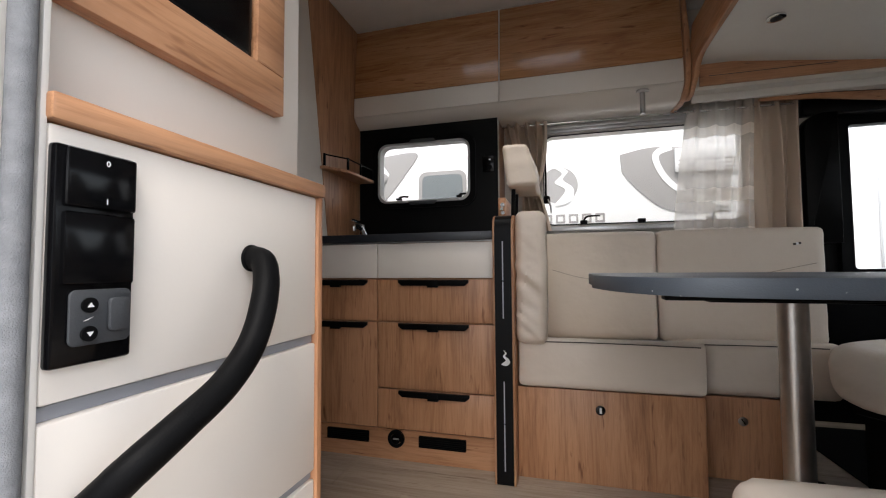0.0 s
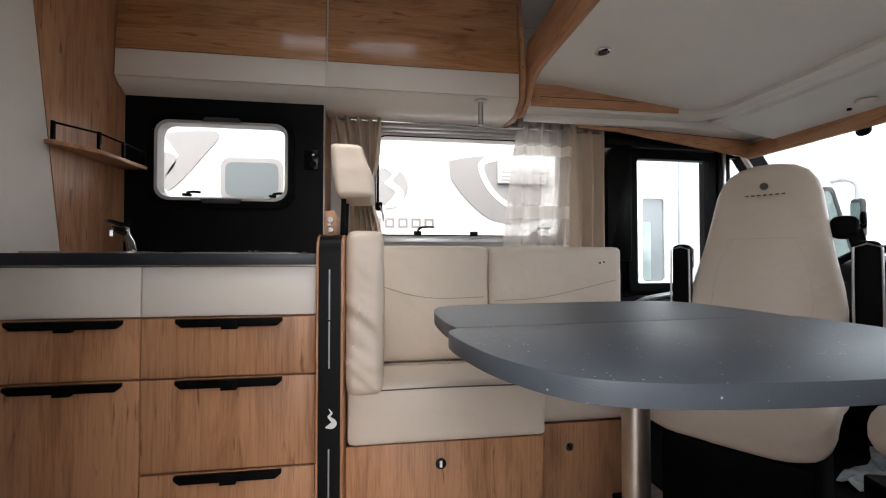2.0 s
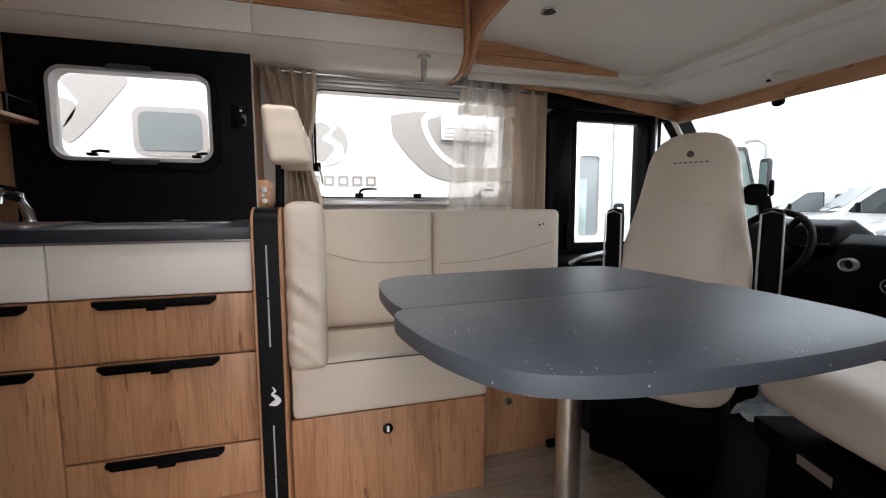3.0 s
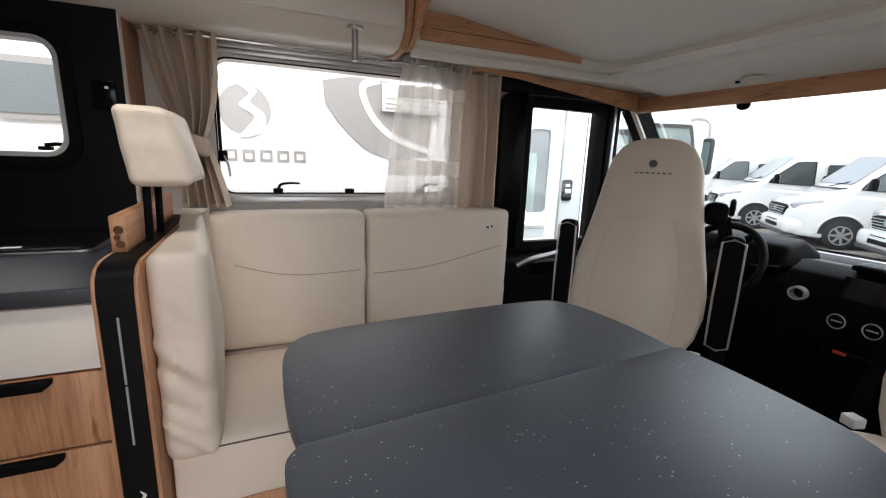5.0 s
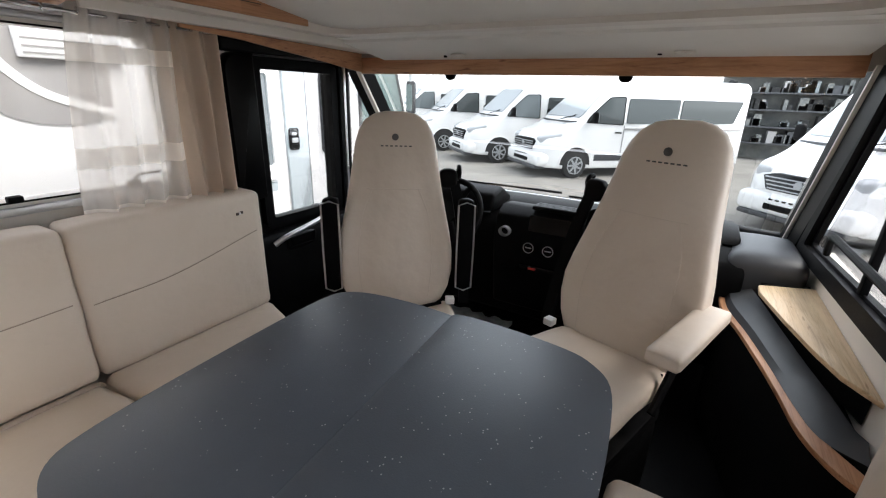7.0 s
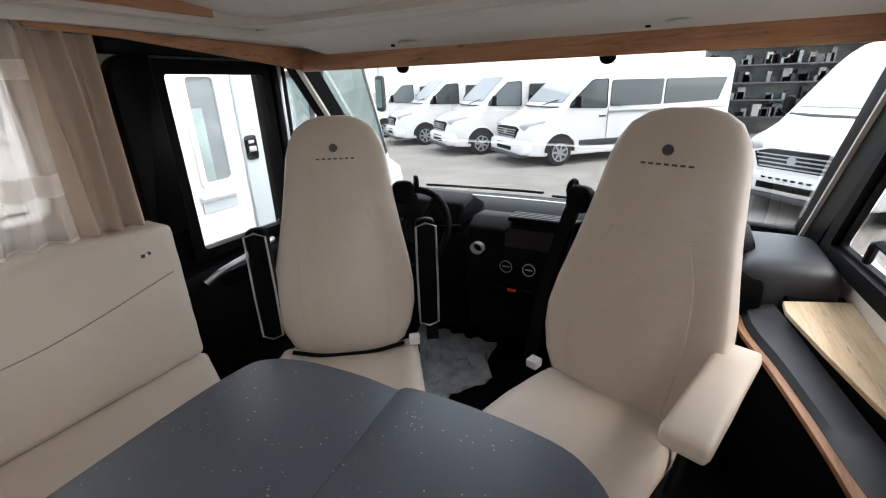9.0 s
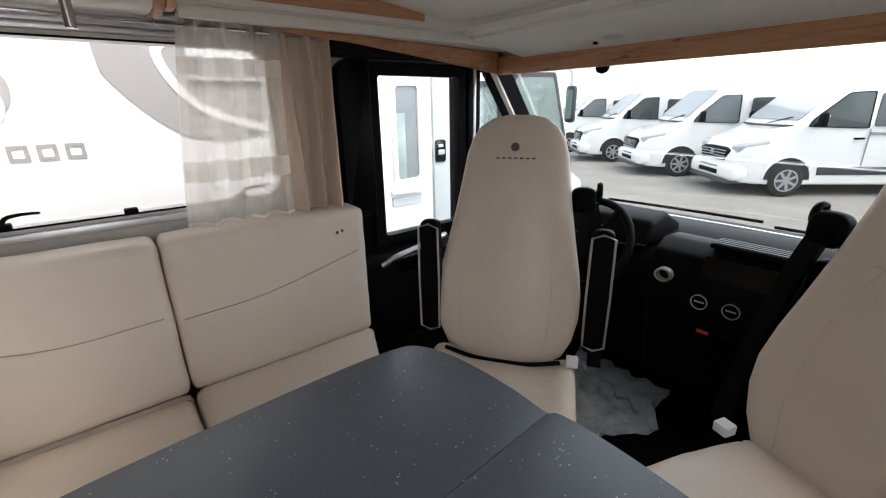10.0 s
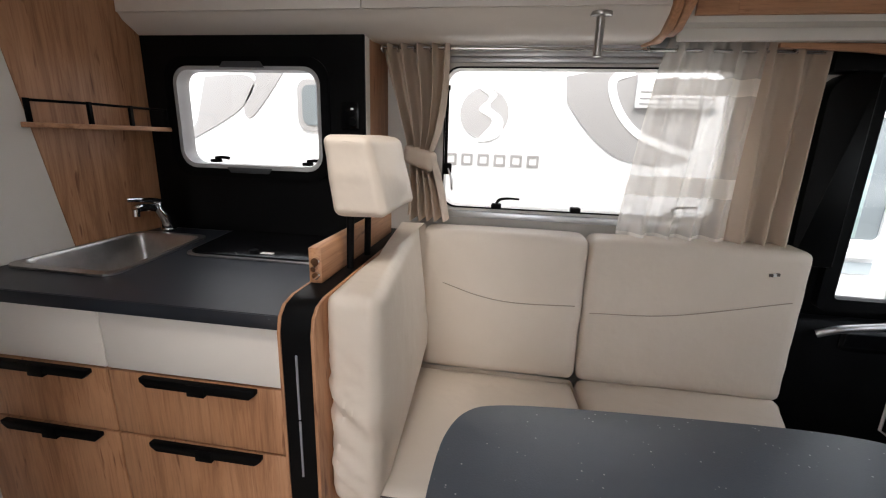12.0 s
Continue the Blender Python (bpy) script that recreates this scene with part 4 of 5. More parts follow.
front = hoop(1.04, 2.10, 0.56, 2.665, 0.17)[9:27]
back = hoop(1.04, 2.02, 0.62, 2.60, 0.15)[9:27]
part("rim", prism([(1.04, 0.56)] + front + [(1.04, 2.665), (1.04, 2.60)] + back[::-1] + [(1.04, 0.62)], 2, 1.655, 1.79), WHITE_TRIM, bd, "rounded pale rim")
part("side_board", loft([[(x, 2.588, 1.672), (x, 2.5992, 1.672), (x, 2.5992, under(x) + 0.004), (x, 2.588, under(x) + 0.004)] for x in (1.0605, 1.2, 1.4, 1.6, 1.86)]), OAK_X, bd, "oak side board over the curtain")
part("side_flap", box(1.17, 1.53, 2.5845, 2.5875, 1.676, 1.7145, 0.001), OAK_X, bd, "oak flap in the side board")
part("flap_gap", box(1.10, 1.62, 2.586, 2.5878, 1.7155, 1.7185, 0), PIPING, bd, "dark flap joint")
part("side_apron", prism([(1.045, 2.666), (2.50, 2.666), (2.50, 2.835), (1.60, 2.70), (1.045, 2.685)], 2, 1.62, 1.70, 0.006), WHITE_TRIM, bd)
part("front_panel", prism([(2.101, 1.655), (2.16, 1.652), (2.165, 1.640), (2.5035, 1.585), (2.5035, 1.63), (2.101, 1.69)], 1, 0.56, 2.666), CEILING, bd, "pale panel over the cab")
part("front_trim", box(2.504, 2.526, 0.55, 2.845, 1.512, 1.60, 0.004), OAK_Y, bd, "oak front trim")
part("side_trim", loft([[(x, y, z0), (x, y + 0.014, z0), (x, y + 0.014, 1.6195), (x, y, 1.6195)] for x, y, z0 in ((1.35, 2.694, 1.608), (1.60, 2.700, 1.595), (2.05, 2.768, 1.560), (2.5035, 2.836, 1.520))]), OAK_X, bd, "oak side trim")
part("rear_rail", prism([(0.5, 1.766), (2.30, 1.766), (2.40, 1.762), (2.455, 1.75), (2.488, 1.73), (2.505, 1.70), (2.53, 1.682), (2.61, 1.636), (2.68, 1.632), (2.68, 1.70), (2.60, 1.75), (2.57, 1.83), (2.52, 1.95), (0.5, 1.95)], 0, 1.014, 1.038, 0.004), OAK_Y, bd, "curved oak rear panel")
for x, y, z, r in ((1.225, 2.21, under(1.225) - 0.007, 0.033), (1.225, 1.0, under(1.225) - 0.007, 0.033)):
    lp = thing("ceiling_spot", (x, y, z), "flat chrome ceiling spotlight", "lamp", "ceiling spots")
    part("ring", disc((x, y, z - 0.004), 2, r, 0.0095, 24, 0.002), CHROME, lp)
    part("lens", disc((x, y, z - 0.0065), 2, r * 0.6, 0.002, 20), GREY_PLASTIC, lp)
for x, y in ((2.40, 2.13), (2.42, 1.13)):
    lp = thing("ceiling_spot", (x, y, 1.615), "flat white ceiling spotlight over the cab", "lamp", "cab spots")
    part("ring", disc((x, y, 1.592), 2, 0.038, 0.0075, 24, 0.002), WHITE_TRIM, lp)
    part("lens", disc((x, y, 1.5895), 2, 0.026, 0.002, 20), CEILING, lp)
    sn = solid("push_button", disc((x + 0.03, y + 0.09, 1.589), 2, 0.009, 0.012, 14), BLACK, "small black round button", "button", "cab buttons")

# ---- cab: windscreen, pillars, doors ----
wsn = thing("windscreen", (2.95, 1.7, 0.75), "large sloping windscreen in black surround", "windscreen", kind="structure")


def on_screen(s, y):
    """A point of the windscreen: s from the top (0) to the sill (1), bowed towards the middle."""
    b = 1 - ((y - 1.705) / 1.2) ** 2
    return Vector((2.585 + 0.58 * s + (0.02 + 0.10 * s) * b, y, 1.535 - 0.79 * s))


rows = [[on_screen(i / 8, 0.46 + 2.46 * j / 20) for j in range(21)] for i in range(9)]
pane = part("pane", sheet(rows), SMOKED, wsn)
pane.visible_shadow = False
for y, sgn in ((0.47, 1), (2.91, -1)):
    a, b = on_screen(-0.02, y), on_screen(1.05, y)
    part("pillar", loft([[p + Vector((dx, dy * sgn, 0)) for dx, dy in ((-0.10, -0.03), (0.03, -0.03), (0.04, 0.06), (-0.09, 0.055))] for p in (a, (a + b) / 2, b)]), BLACK, wsn, "black windscreen pillar")
    part("pillar_trim", loft([[p + Vector((dx, dy * sgn, 0)) for dx, dy in ((-0.106, 0.040), (-0.090, 0.040), (-0.086, 0.066), (-0.102, 0.066))] for p in (a, (a + b) / 2, b)]), WHITE_TRIM, wsn, "pale pillar strip")
    if sgn > 0:
        part("pillar_cover", loft([[p + Vector((dx, dy, 0)) for dx, dy in ((-0.27, 0.012), (-0.107, -0.02), (-0.107, 0.052), (-0.25, 0.042))] for p in (a, (a + b) / 2, b)]), BLACK_SATIN, wsn, "broad black pillar cover")
part("sill_rail", tube([on_screen(1.0, 0.5 + 2.4 * j / 20) + Vector((0, 0, 0.005)) for j in range(21)], 0.018, 10), GREY_PLASTIC, wsn)
part("wiper", tube([on_screen(0.985, 0.8 + 0.9 * j / 8) + Vector((0.02, 0, 0.02)) for j in range(9)], 0.008, 6), BLACK, wsn, "black wiper")
part("wiper", tube([on_screen(0.975, 1.75 + 0.8 * j / 8) + Vector((0.02, 0, 0.03)) for j in range(9)], 0.008, 6), BLACK, wsn, "black wiper")
for y in (2.25, 1.35):
    part("blind_catch", cushion(2.53, 2.56, y - 0.03, y + 0.03, 1.495, 1.534, 0.012, n=5), BLACK, wsn, "black blind catch")

cd = thing("door_2", (2.05, 2.9, 0.4), "black driver's door with a framed window", "door", kind="structure")
part("window_frame", ring(rounded(1.745, 2.31, 0.725, 1.54, 0.03), rounded(1.798, 2.262, 0.77, 1.497, 0.015), 1, 2.862, 2.899), BLACK, cd)
pane = part("pane", prism(rounded(1.79, 2.27, 0.765, 1.502, 0.01), 1, 2.925, 2.929), GLASS, cd)
pane.visible_shadow = False
part("pillar", box(2.315, 2.345, 2.85, 2.899, 0.72, 1.56, 0.006), BLACK, cd)
part("pillar_trim", box(2.346, 2.368, 2.846, 2.899, 0.72, 1.56, 0.006), ALU, cd, "pale pillar strip")
part("pillar", box(2.369, 2.398, 2.85, 2.899, 0.72, 1.56, 0.006), BLACK, cd)
pane = part("quarter_pane", prism([(2.40, 0.78), (3.15, 0.78), (2.58, 1.525), (2.40, 1.525)], 1, 2.925, 2.929), GLASS, cd)
pane.visible_shadow = False
part("door_card", cushion(1.60, 2.45, 2.80, 2.898, 0.20, 0.70, 0.03, (0, 0.01, 0), 8), BLACK, cd)
part("pull_handle", tube(curve_points([(1.72, 2.79, 0.655), (1.78, 2.765, 0.69), (1.92, 2.76, 0.715), (2.05, 2.77, 0.735), (2.1, 2.79, 0.735)]), 0.014, 10), ALU, cd, "silver pull handle")
part("handle_cup", cushion(1.80, 2.0, 2.785, 2.81, 0.60, 0.675, 0.012, n=6), BLACK_GLOSS, cd)
bz = thing("blind_cassette", (1.67, 2.86, 0.93), "black upright blind cassette by the curtain", "blind")
part("case", prism(rounded(1.588, 1.735, 0.90, 1.56, [0.005, 0.005, 0.005, 0.085]), 1, 2.815, 2.892, 0.006), BLACK_SATIN, bz)
solid("trim", box(1.601, 1.70, 2.893, 2.8995, 0.93, 1.5605, 0), CREAM_WALL, "cream wall lining beside the curtain", "trim", kind="structure")
part("edge_rail", box(1.736, 1.742, 2.85, 2.898, 0.94, 1.54, 0.001), GREY_PLASTIC, bz)
bz = thing("blind_cassette", (2.05, 2.87, 1.56), "black blind cassette over the cab door", "blind")
part("case", box(1.602, 2.50, 2.845, 2.899, 1.561, 1.70, 0.01), BLACK_SATIN, bz)
part("edge_rail", box(1.75, 2.49, 2.85, 2.89, 1.5535, 1.5605, 0.001), GREY_PLASTIC, bz)

w3 = thing("window_3", (2.1, 0.46, 1.2), "passenger side window with black frame and rail", "window", kind="structure")
w3_in = [(1.64, 0.885), (2.74, 0.83), (2.37, 1.49), (1.64, 1.49)]
part("window_frame", ring(soft_quad([(1.57, 0.83), (2.86, 0.765), (2.44, 1.54), (1.57, 1.54)], 0.03), soft_quad(w3_in, 0.025), 1, 0.4785, 0.512), BLACK, w3)
part("inner_frame", ring(soft_quad(inset(w3_in, 1.0), 0.025), soft_quad(inset(w3_in, 0.965), 0.025), 1, 0.466, 0.4895), BLACK, w3)
pane = part("pane", prism(soft_quad(inset(w3_in, 1.01), 0.02), 1, 0.452, 0.456), GLASS, w3)
pane.visible_shadow = False
part("slider", box(2.02, 2.05, 0.4785, 0.50, 0.872, 1.488, 0.003), BLACK, w3, "black sliding bar")
part("rail", tube([(2.42, 0.505, 0.885), (2.36, 0.52, 0.955), (2.31, 0.526, 0.974), (1.7, 0.528, 0.98)], 0.013, 8), BLACK, w3, "black blind rail")

# ---- dashboard ----
ds = thing("dashboard", (2.8, 1.7, 0.3), "black van dashboard with centre console", "dashboard")
prof = [(2.56, 0.18), (2.50, 0.50), (2.47, 0.66), (2.50, 0.745), (2.60, 0.79), (2.85, 0.805), (3.12, 0.77), (3.2, 0.70), (3.2, 0.18)]
part("body", prism(prof, 1, 0.72, 2.80, 0.02, 3), BLACK, ds)
part("top_pad", prism([(2.62, 0.797), (2.86, 0.812), (3.14, 0.775), (3.14, 0.80), (2.86, 0.845), (2.66, 0.83)], 1, 0.75, 2.75, 0.012, 3), BLACK, ds, "black dash top")
part("binnacle", prism([(2.46, 0.80), (2.50, 0.90), (2.62, 0.925), (2.76, 0.86), (2.76, 0.80)], 1, 1.92, 2.34, 0.02, 3), BLACK, ds)
cs = part("console", prism([(2.44, 0.30), (2.40, 0.50), (2.375, 0.70), (2.40, 0.83), (2.47, 0.87), (2.60, 0.86), (2.60, 0.30)], 1, 1.36, 1.86, 0.015, 3), BLACK, ds, "black centre console")
part("screen", prism([(2.386, 0.768), (2.392, 0.768), (2.408, 0.845), (2.401, 0.847)], 1, 1.455, 1.675, 0), BLACK_GLOSS, cs, "dark radio screen")
for y in (1.655, 1.553):
    part("knob", disc((2.358, y, 0.686), 0, 0.025, 0.03, 22, 0.003), BLACK, cs, "round climate knob")
    part("knob_ring", ring([(y + 0.028 * math.cos(a), 0.686 + 0.028 * math.sin(a)) for a in [i * math.pi / 12 for i in range(24)]], [(y + 0.025 * math.cos(a), 0.686 + 0.025 * math.sin(a)) for a in [i * math.pi / 12 for i in range(24)]], 0, 2.353, 2.3575), ALU, cs, "silver knob ring")
    part("pointer", box(2.355, 2.3578, y - 0.016, y + 0.016, 0.684, 0.689, 0), ALU, cs, "silver knob mark")
for y, z in ((1.79, 0.752),):
    part("vent_ring", ring([(y + 0.031 * math.cos(a), z + 0.027 * math.sin(a)) for a in [i * math.pi / 12 for i in range(24)]], [(y + 0.023 * math.cos(a), z + 0.02 * math.sin(a)) for a in [i * math.pi / 12 for i in range(24)]], 0, 2.345, 2.372), ALU, cs, "silver ring")
part("switch_row", box(2.372, 2.40, 1.50, 1.70, 0.555, 0.585, 0.004), BLACK_GLOSS, cs)
part("hazard_switch", box(2.368, 2.3715, 1.61, 1.65, 0.564, 0.576, 0.001), RED, cs, "red hazard switch")
part("top_vent", box(2.43, 2.52, 1.42, 1.68, 0.868, 0.888, 0.006), BLACK, cs)
for i in range(4):
    part("vent_slat", box(2.437 + i * 0.022, 2.447 + i * 0.022, 1.43, 1.67, 0.8885, 0.8915, 0.001), GREY_PLASTIC, cs)
# Silver bar added for the bright reflection of the windscreen along the dash top.
part("dash_reflection", tube(curve_points([on_screen(1.0, 0.9 + 1.7 * j / 10) + Vector((-0.34, 0, 0.085)) for j in range(11)], 2), 0.009, 8), ALU, ds, "silver bar for the windscreen's reflection on the dash")
gl = part("side_pod", cushion(2.50, 2.95, 0.50, 0.80, 0.60, 0.80, 0.05, (0, 0, 0.02), 10), GREY_PLASTIC, ds, "grey side pod")
stw = thing("steering_wheel", (2.32, 2.13, 0.8), "black leather steering wheel", "steering wheel")
R = Matrix.Translation((2.38, 2.14, 0.79)) @ Euler((0, radians(-62), 0)).to_matrix().to_4x4()
part("wheel_rim", tube([R @ Vector((0.19 * math.cos(a), 0.19 * math.sin(a), 0)) for a in [k * math.pi / 16 for k in range(32)]], 0.017, 10, closed=True), BLACK, stw)
part("hub", tube([R @ Vector((0, 0, -0.12)), R @ Vector((0, 0, 0.02))], 0.07, 16, r_end=0.06), BLACK, stw)
for k in range(3):
    a = radians(90 + 120 * k)
    part("spoke", tube([R @ Vector((0.04 * math.cos(a), 0.04 * math.sin(a), 0)), R @ Vector((0.185 * math.cos(a), 0.185 * math.sin(a), 0))], 0.016, 8), BLACK, stw)
for y in (2.36, 1.90):
    part("stalk", tube([(2.43, y - 0.12 * (1 if y > 2.1 else -1), 0.80), (2.42, y, 0.82)], 0.008, 8), BLACK, stw)

# ---- swivel seats ----
def swivel_seat(x, y, yaw, label, arms, up=0.0, half=0.265, low=0.36, lip=0.30):
    s = thing("swivel_seat", (0, 0, 0), label, "car seat", "cab seats", m=pose(x, y, up, 0, 0, yaw))
    hs = [(0.47, 0.17), (0.50, 0.215), (0.56, 0.245), (0.64, 0.262), (0.72, 0.262), (0.80, 0.252), (0.90, 0.232), (1.0, 0.214), (1.10, 0.200), (1.19, 0.187), (1.245, 0.170), (1.29, 0.142), (1.318, 0.10), (1.33, 0.05)]
    rings = []
    n = 40
    for z, w in hs:
        t = (z - 0.47) / 0.88
        xc = -0.29 - 0.20 * t - 0.03 * t * t
        th = 0.075 * (1 - 0.35 * t) * (min(1, (1.353 - z) / 0.09)) ** 0.5
        row = []
        for k in range(n):
            a = 2 * math.pi * k / n
            ca, sa_ = math.cos(a), math.sin(a)
            u = math.copysign(abs(sa_) ** 0.75, sa_)
            f = math.copysign(abs(ca) ** 0.55, ca)
            bol = 0.045 * max(0, (abs(u) - 0.55) / 0.45) ** 1.5 * max(0, 1 - abs(z - 0.72) / 0.38) if f > 0 else 0
            mid = 0.012 * (1 - min(1, abs(u) / 0.5) ** 2) * (1 if 0.5 < z < 1.05 else 0.3) if f > 0 else 0
            row.append(Vector((xc + th * f + bol + mid, u * w, z)))
        rings.append(row)
    b = part("backrest", loft(rings), LEATHER, s, local=True)
    for sg in (-1, 1):
        pts = [(-0.235, sg * 0.15, 0.52), (-0.262, sg * 0.165, 0.70), (-0.315, sg * 0.15, 0.88), (-0.36, sg * 0.105, 1.0)]
        part("seam", tube([p + Vector((0.003, 0, 0)) for p in curve_points(pts)], 0.0013, 6), SEAM, b, "stitched seam", local=True)
    part("seam", tube(curve_points([(-0.400, -0.19, 0.995), (-0.356, -0.10, 1.0), (-0.349, 0, 1.0), (-0.356, 0.10, 1.0), (-0.400, 0.19, 0.995)]), 0.0013, 6), SEAM, b, "stitched seam", local=True)
    part("badge", disc((-0.408, 0, 1.225), 0, 0.015, 0.004, 16), DARK_PRINT, b, "grey embroidered badge", local=True)
    for i in range(7):
        part("letter_bar", box(-0.402, -0.397, -0.065 + i * 0.021, -0.053 + i * 0.021, 1.184, 1.189, 0), DARK_PRINT, b, "grey embroidered letter", local=True)

    def shape(p):
        return -0.05 * max(0, (-p.x) / 0.3) + 0.035 * max(0, (abs(p.y) - 0.14) / 0.12) ** 1.5 - (0.05 * max(0, (p.x - 0.2) / 0.1) ** 2)
    c = part("seat_pad", cushion(-0.30, lip, -half, half, low, 0.505, 0.05 + (0.265 - half) * 0.4, (0.01, 0.0, 0.012), 16, 0.003, yaw, shape), LEATHER, s, local=True)
    part("seat_gap", tube(curve_points([(-0.205, -0.21, 0.500), (-0.188, -0.1, 0.486), (-0.185, 0, 0.484), (-0.188, 0.1, 0.486), (-0.205, 0.21, 0.500)]), 0.008, 6), BLACK, c, "dark gap", local=True)
    part("pedestal", cushion(-0.26, 0.20, -0.22, 0.22, -up, 0.30, 0.03, n=6), BLACK, s, "black seat box", local=True)
    part("swivel_plate", box(-0.24, 0.24, -0.22, 0.22, 0.302, 0.358, 0.01), BLACK, s, local=True)
    part("label_plate", box(0.2405, 0.243, -0.05, 0.05, 0.315, 0.34, 0.0), ALU, s, "pale label", local=True)
    for sg, down in arms:
        yy = sg * (0.275 if down else 0.315 if sg > 0 else 0.28)
        if down:
            arm = part("armrest", cushion(-0.37, 0.08, yy - 0.05, yy + 0.05, 0.698, 0.745, 0.016, (0, 0, 0.003), 12, 0.002), LEATHER, s, "cream leather armrest", local=True)
            part("arm_link", tube([(-0.27, yy - sg * 0.03, 0.66), (-0.05, yy - sg * 0.03, 0.45)], 0.014, 8), BLACK, arm, local=True)
        else:
            if any(d for _, d in arms):
                part("armrest", lean(cushion(-0.40, -0.35, yy + 0.0, yy + 0.065, 0.55, 0.95, 0.012, n=8), 0, -0.2, 0.55), BLACK, s, "folded black armrest", local=True)
                continue
            arm = part("armrest", cushion(-0.30, -0.245, yy - 0.036, yy + 0.036, 0.55, 0.97, 0.012, n=8), BLACK, s, "folded black armrest", local=True)
            part("arm_frame", tube([(-0.24, yy + dy, z) for dy, z in ((-0.036, 0.56), (-0.038, 0.75), (-0.036, 0.955), (0.0, 0.968), (0.036, 0.955), (0.038, 0.75), (0.036, 0.56), (0.0, 0.545))], 0.004, 8, closed=True), ALU, arm, "silver edge", local=True)
    g = arms[0][0] * (1 if not arms[0][1] else -1)
    part("belt_guide", join(cushion(-0.47, -0.41, g * 0.255 - 0.05, g * 0.255 + 0.035, 1.0, 1.075, 0.018, n=6), tube([(-0.455 + 0.026 * math.cos(a), g * 0.30, 1.065 + 0.026 * math.sin(a)) for a in [k * math.pi / 8 for k in range(16)]], 0.010, 8, closed=True)), BLACK, s, "black belt guide with an open loop", local=True)
    part("seat_belt", loft([[(x - 0.012, y - 0.024, z), (x + 0.012, y - 0.024, z), (x + 0.012, y + 0.024, z), (x - 0.012, y + 0.024, z)] for x, y, z in [tuple(p) for p in curve_points([(-0.435, g * 0.275, 1.03), (-0.405, g * 0.30, 0.9), (-0.365, g * 0.325, 0.7), (-0.30, g * 0.33, 0.45)])]]), BLACK, s, "black seat belt", local=True)
    part("buckle", box(-0.22, -0.18, g * 0.25 - 0.02, g * 0.25 + 0.02, 0.50, 0.53, 0.004), WHITE, s, "pale buckle tag", local=True)
    return s


swivel_seat(1.615, 1.955, -145, "cream leather driver's seat turned to the table", [(1, False), (-1, False)])
swivel_seat(1.68, 1.225, 162, "cream leather passenger seat with lowered armrest", [(1, True), (-1, False)], 0.022, 0.225, 0.41, 0.25)

# ---- side seat by the entrance and side shelf ----
se = thing("lounge_bench", (1.0, 0.75, 0), "cream leather side seat beside the entrance", "seat")
part("seat_pad", cushion(0.62, 1.36, 0.52, 1.05, 0.34, 0.475, 0.04, (0.004, 0.004, 0.008), 14, 0.002), LEATHER, se)
part("base", box(0.66, 1.34, 0.50, 0.98, 0.0, 0.338, 0.004), OAK_Z, se, "oak base")
part("backrest", cushion(0.72, 1.38, 0.482, 0.60, 0.477, 0.98, 0.04, (0, 0.01, 0), 12, 0.003), LEATHER, se)
sd = thing("side_shelf", (2.1, 0.55, 0.3), "oak topped black side console under the window", "console")
part("top", prism([(2.49, 0.48), (2.41, 0.68), (2.33, 0.685), (2.10, 0.635), (1.90, 0.585), (1.78, 0.545), (1.68, 0.48)][::-1], 2, 0.695, 0.712, 0.003), OAK_LIGHT, sd, "light oak top")
outer = [(2.60, 0.79), (2.38, 0.79), (2.16, 0.735), (1.95, 0.69), (1.80, 0.662), (1.62, 0.632), (1.50, 0.575), (1.44, 0.50)]
inner = [(2.56, 0.70), (2.40, 0.655), (2.30, 0.655), (2.10, 0.607), (1.92, 0.562), (1.80, 0.525), (1.72, 0.484)]
part("body", prism([(2.60, 0.482)] + [(x, y - 0.03) for x, y in outer[:-1]] + [(1.44, 0.482)], 2, 0.0, 0.578, 0.012, 2), BLACK, sd)
part("oak_edge", prism([(2.60, 0.60)] + [(v.x, v.y) for v in curve_points([Vector((x, y, 0)) for x, y in outer], 5)] + [(1.47, 0.483), (1.60, 0.57)], 2, 0.579, 0.597, 0.003), OAK_X, sd, "oak edge board")
deck = [curve_points([Vector((x, y, z)) for x, y, z in row], 5) for row in (
    [(2.60, 0.768, 0.598), (2.38, 0.768, 0.598), (2.16, 0.713, 0.598), (1.95, 0.667, 0.598), (1.75, 0.63, 0.598), (1.62, 0.59, 0.598), (1.56, 0.50, 0.598)],
    [(2.60, 0.755, 0.625), (2.38, 0.755, 0.625), (2.16, 0.70, 0.622), (1.95, 0.654, 0.618), (1.76, 0.61, 0.612), (1.65, 0.57, 0.606), (1.60, 0.50, 0.603)],
    [(2.58, 0.70, 0.66), (2.38, 0.66, 0.655), (2.16, 0.618, 0.645), (1.95, 0.575, 0.635), (1.80, 0.535, 0.622), (1.70, 0.51, 0.61), (1.66, 0.487, 0.605)])]
part("sloping_deck", sheet(deck), GREY_PLASTIC, sd, "dark grey sloping deck")
part("niche", prism([(2.56, 0.482)] + [(x, y - 0.025) for x, y in inner[:-1]] + [(1.74, 0.482)], 2, 0.60, 0.6945, 0), BLACK, sd, "black recess under the oak top")
solid("cab_mat", box(1.42, 3.2, 0.64, 2.79, 0.0012, 0.006, 0), BLACK, "black rubber mat on the cab floor", "mat")
rows = []
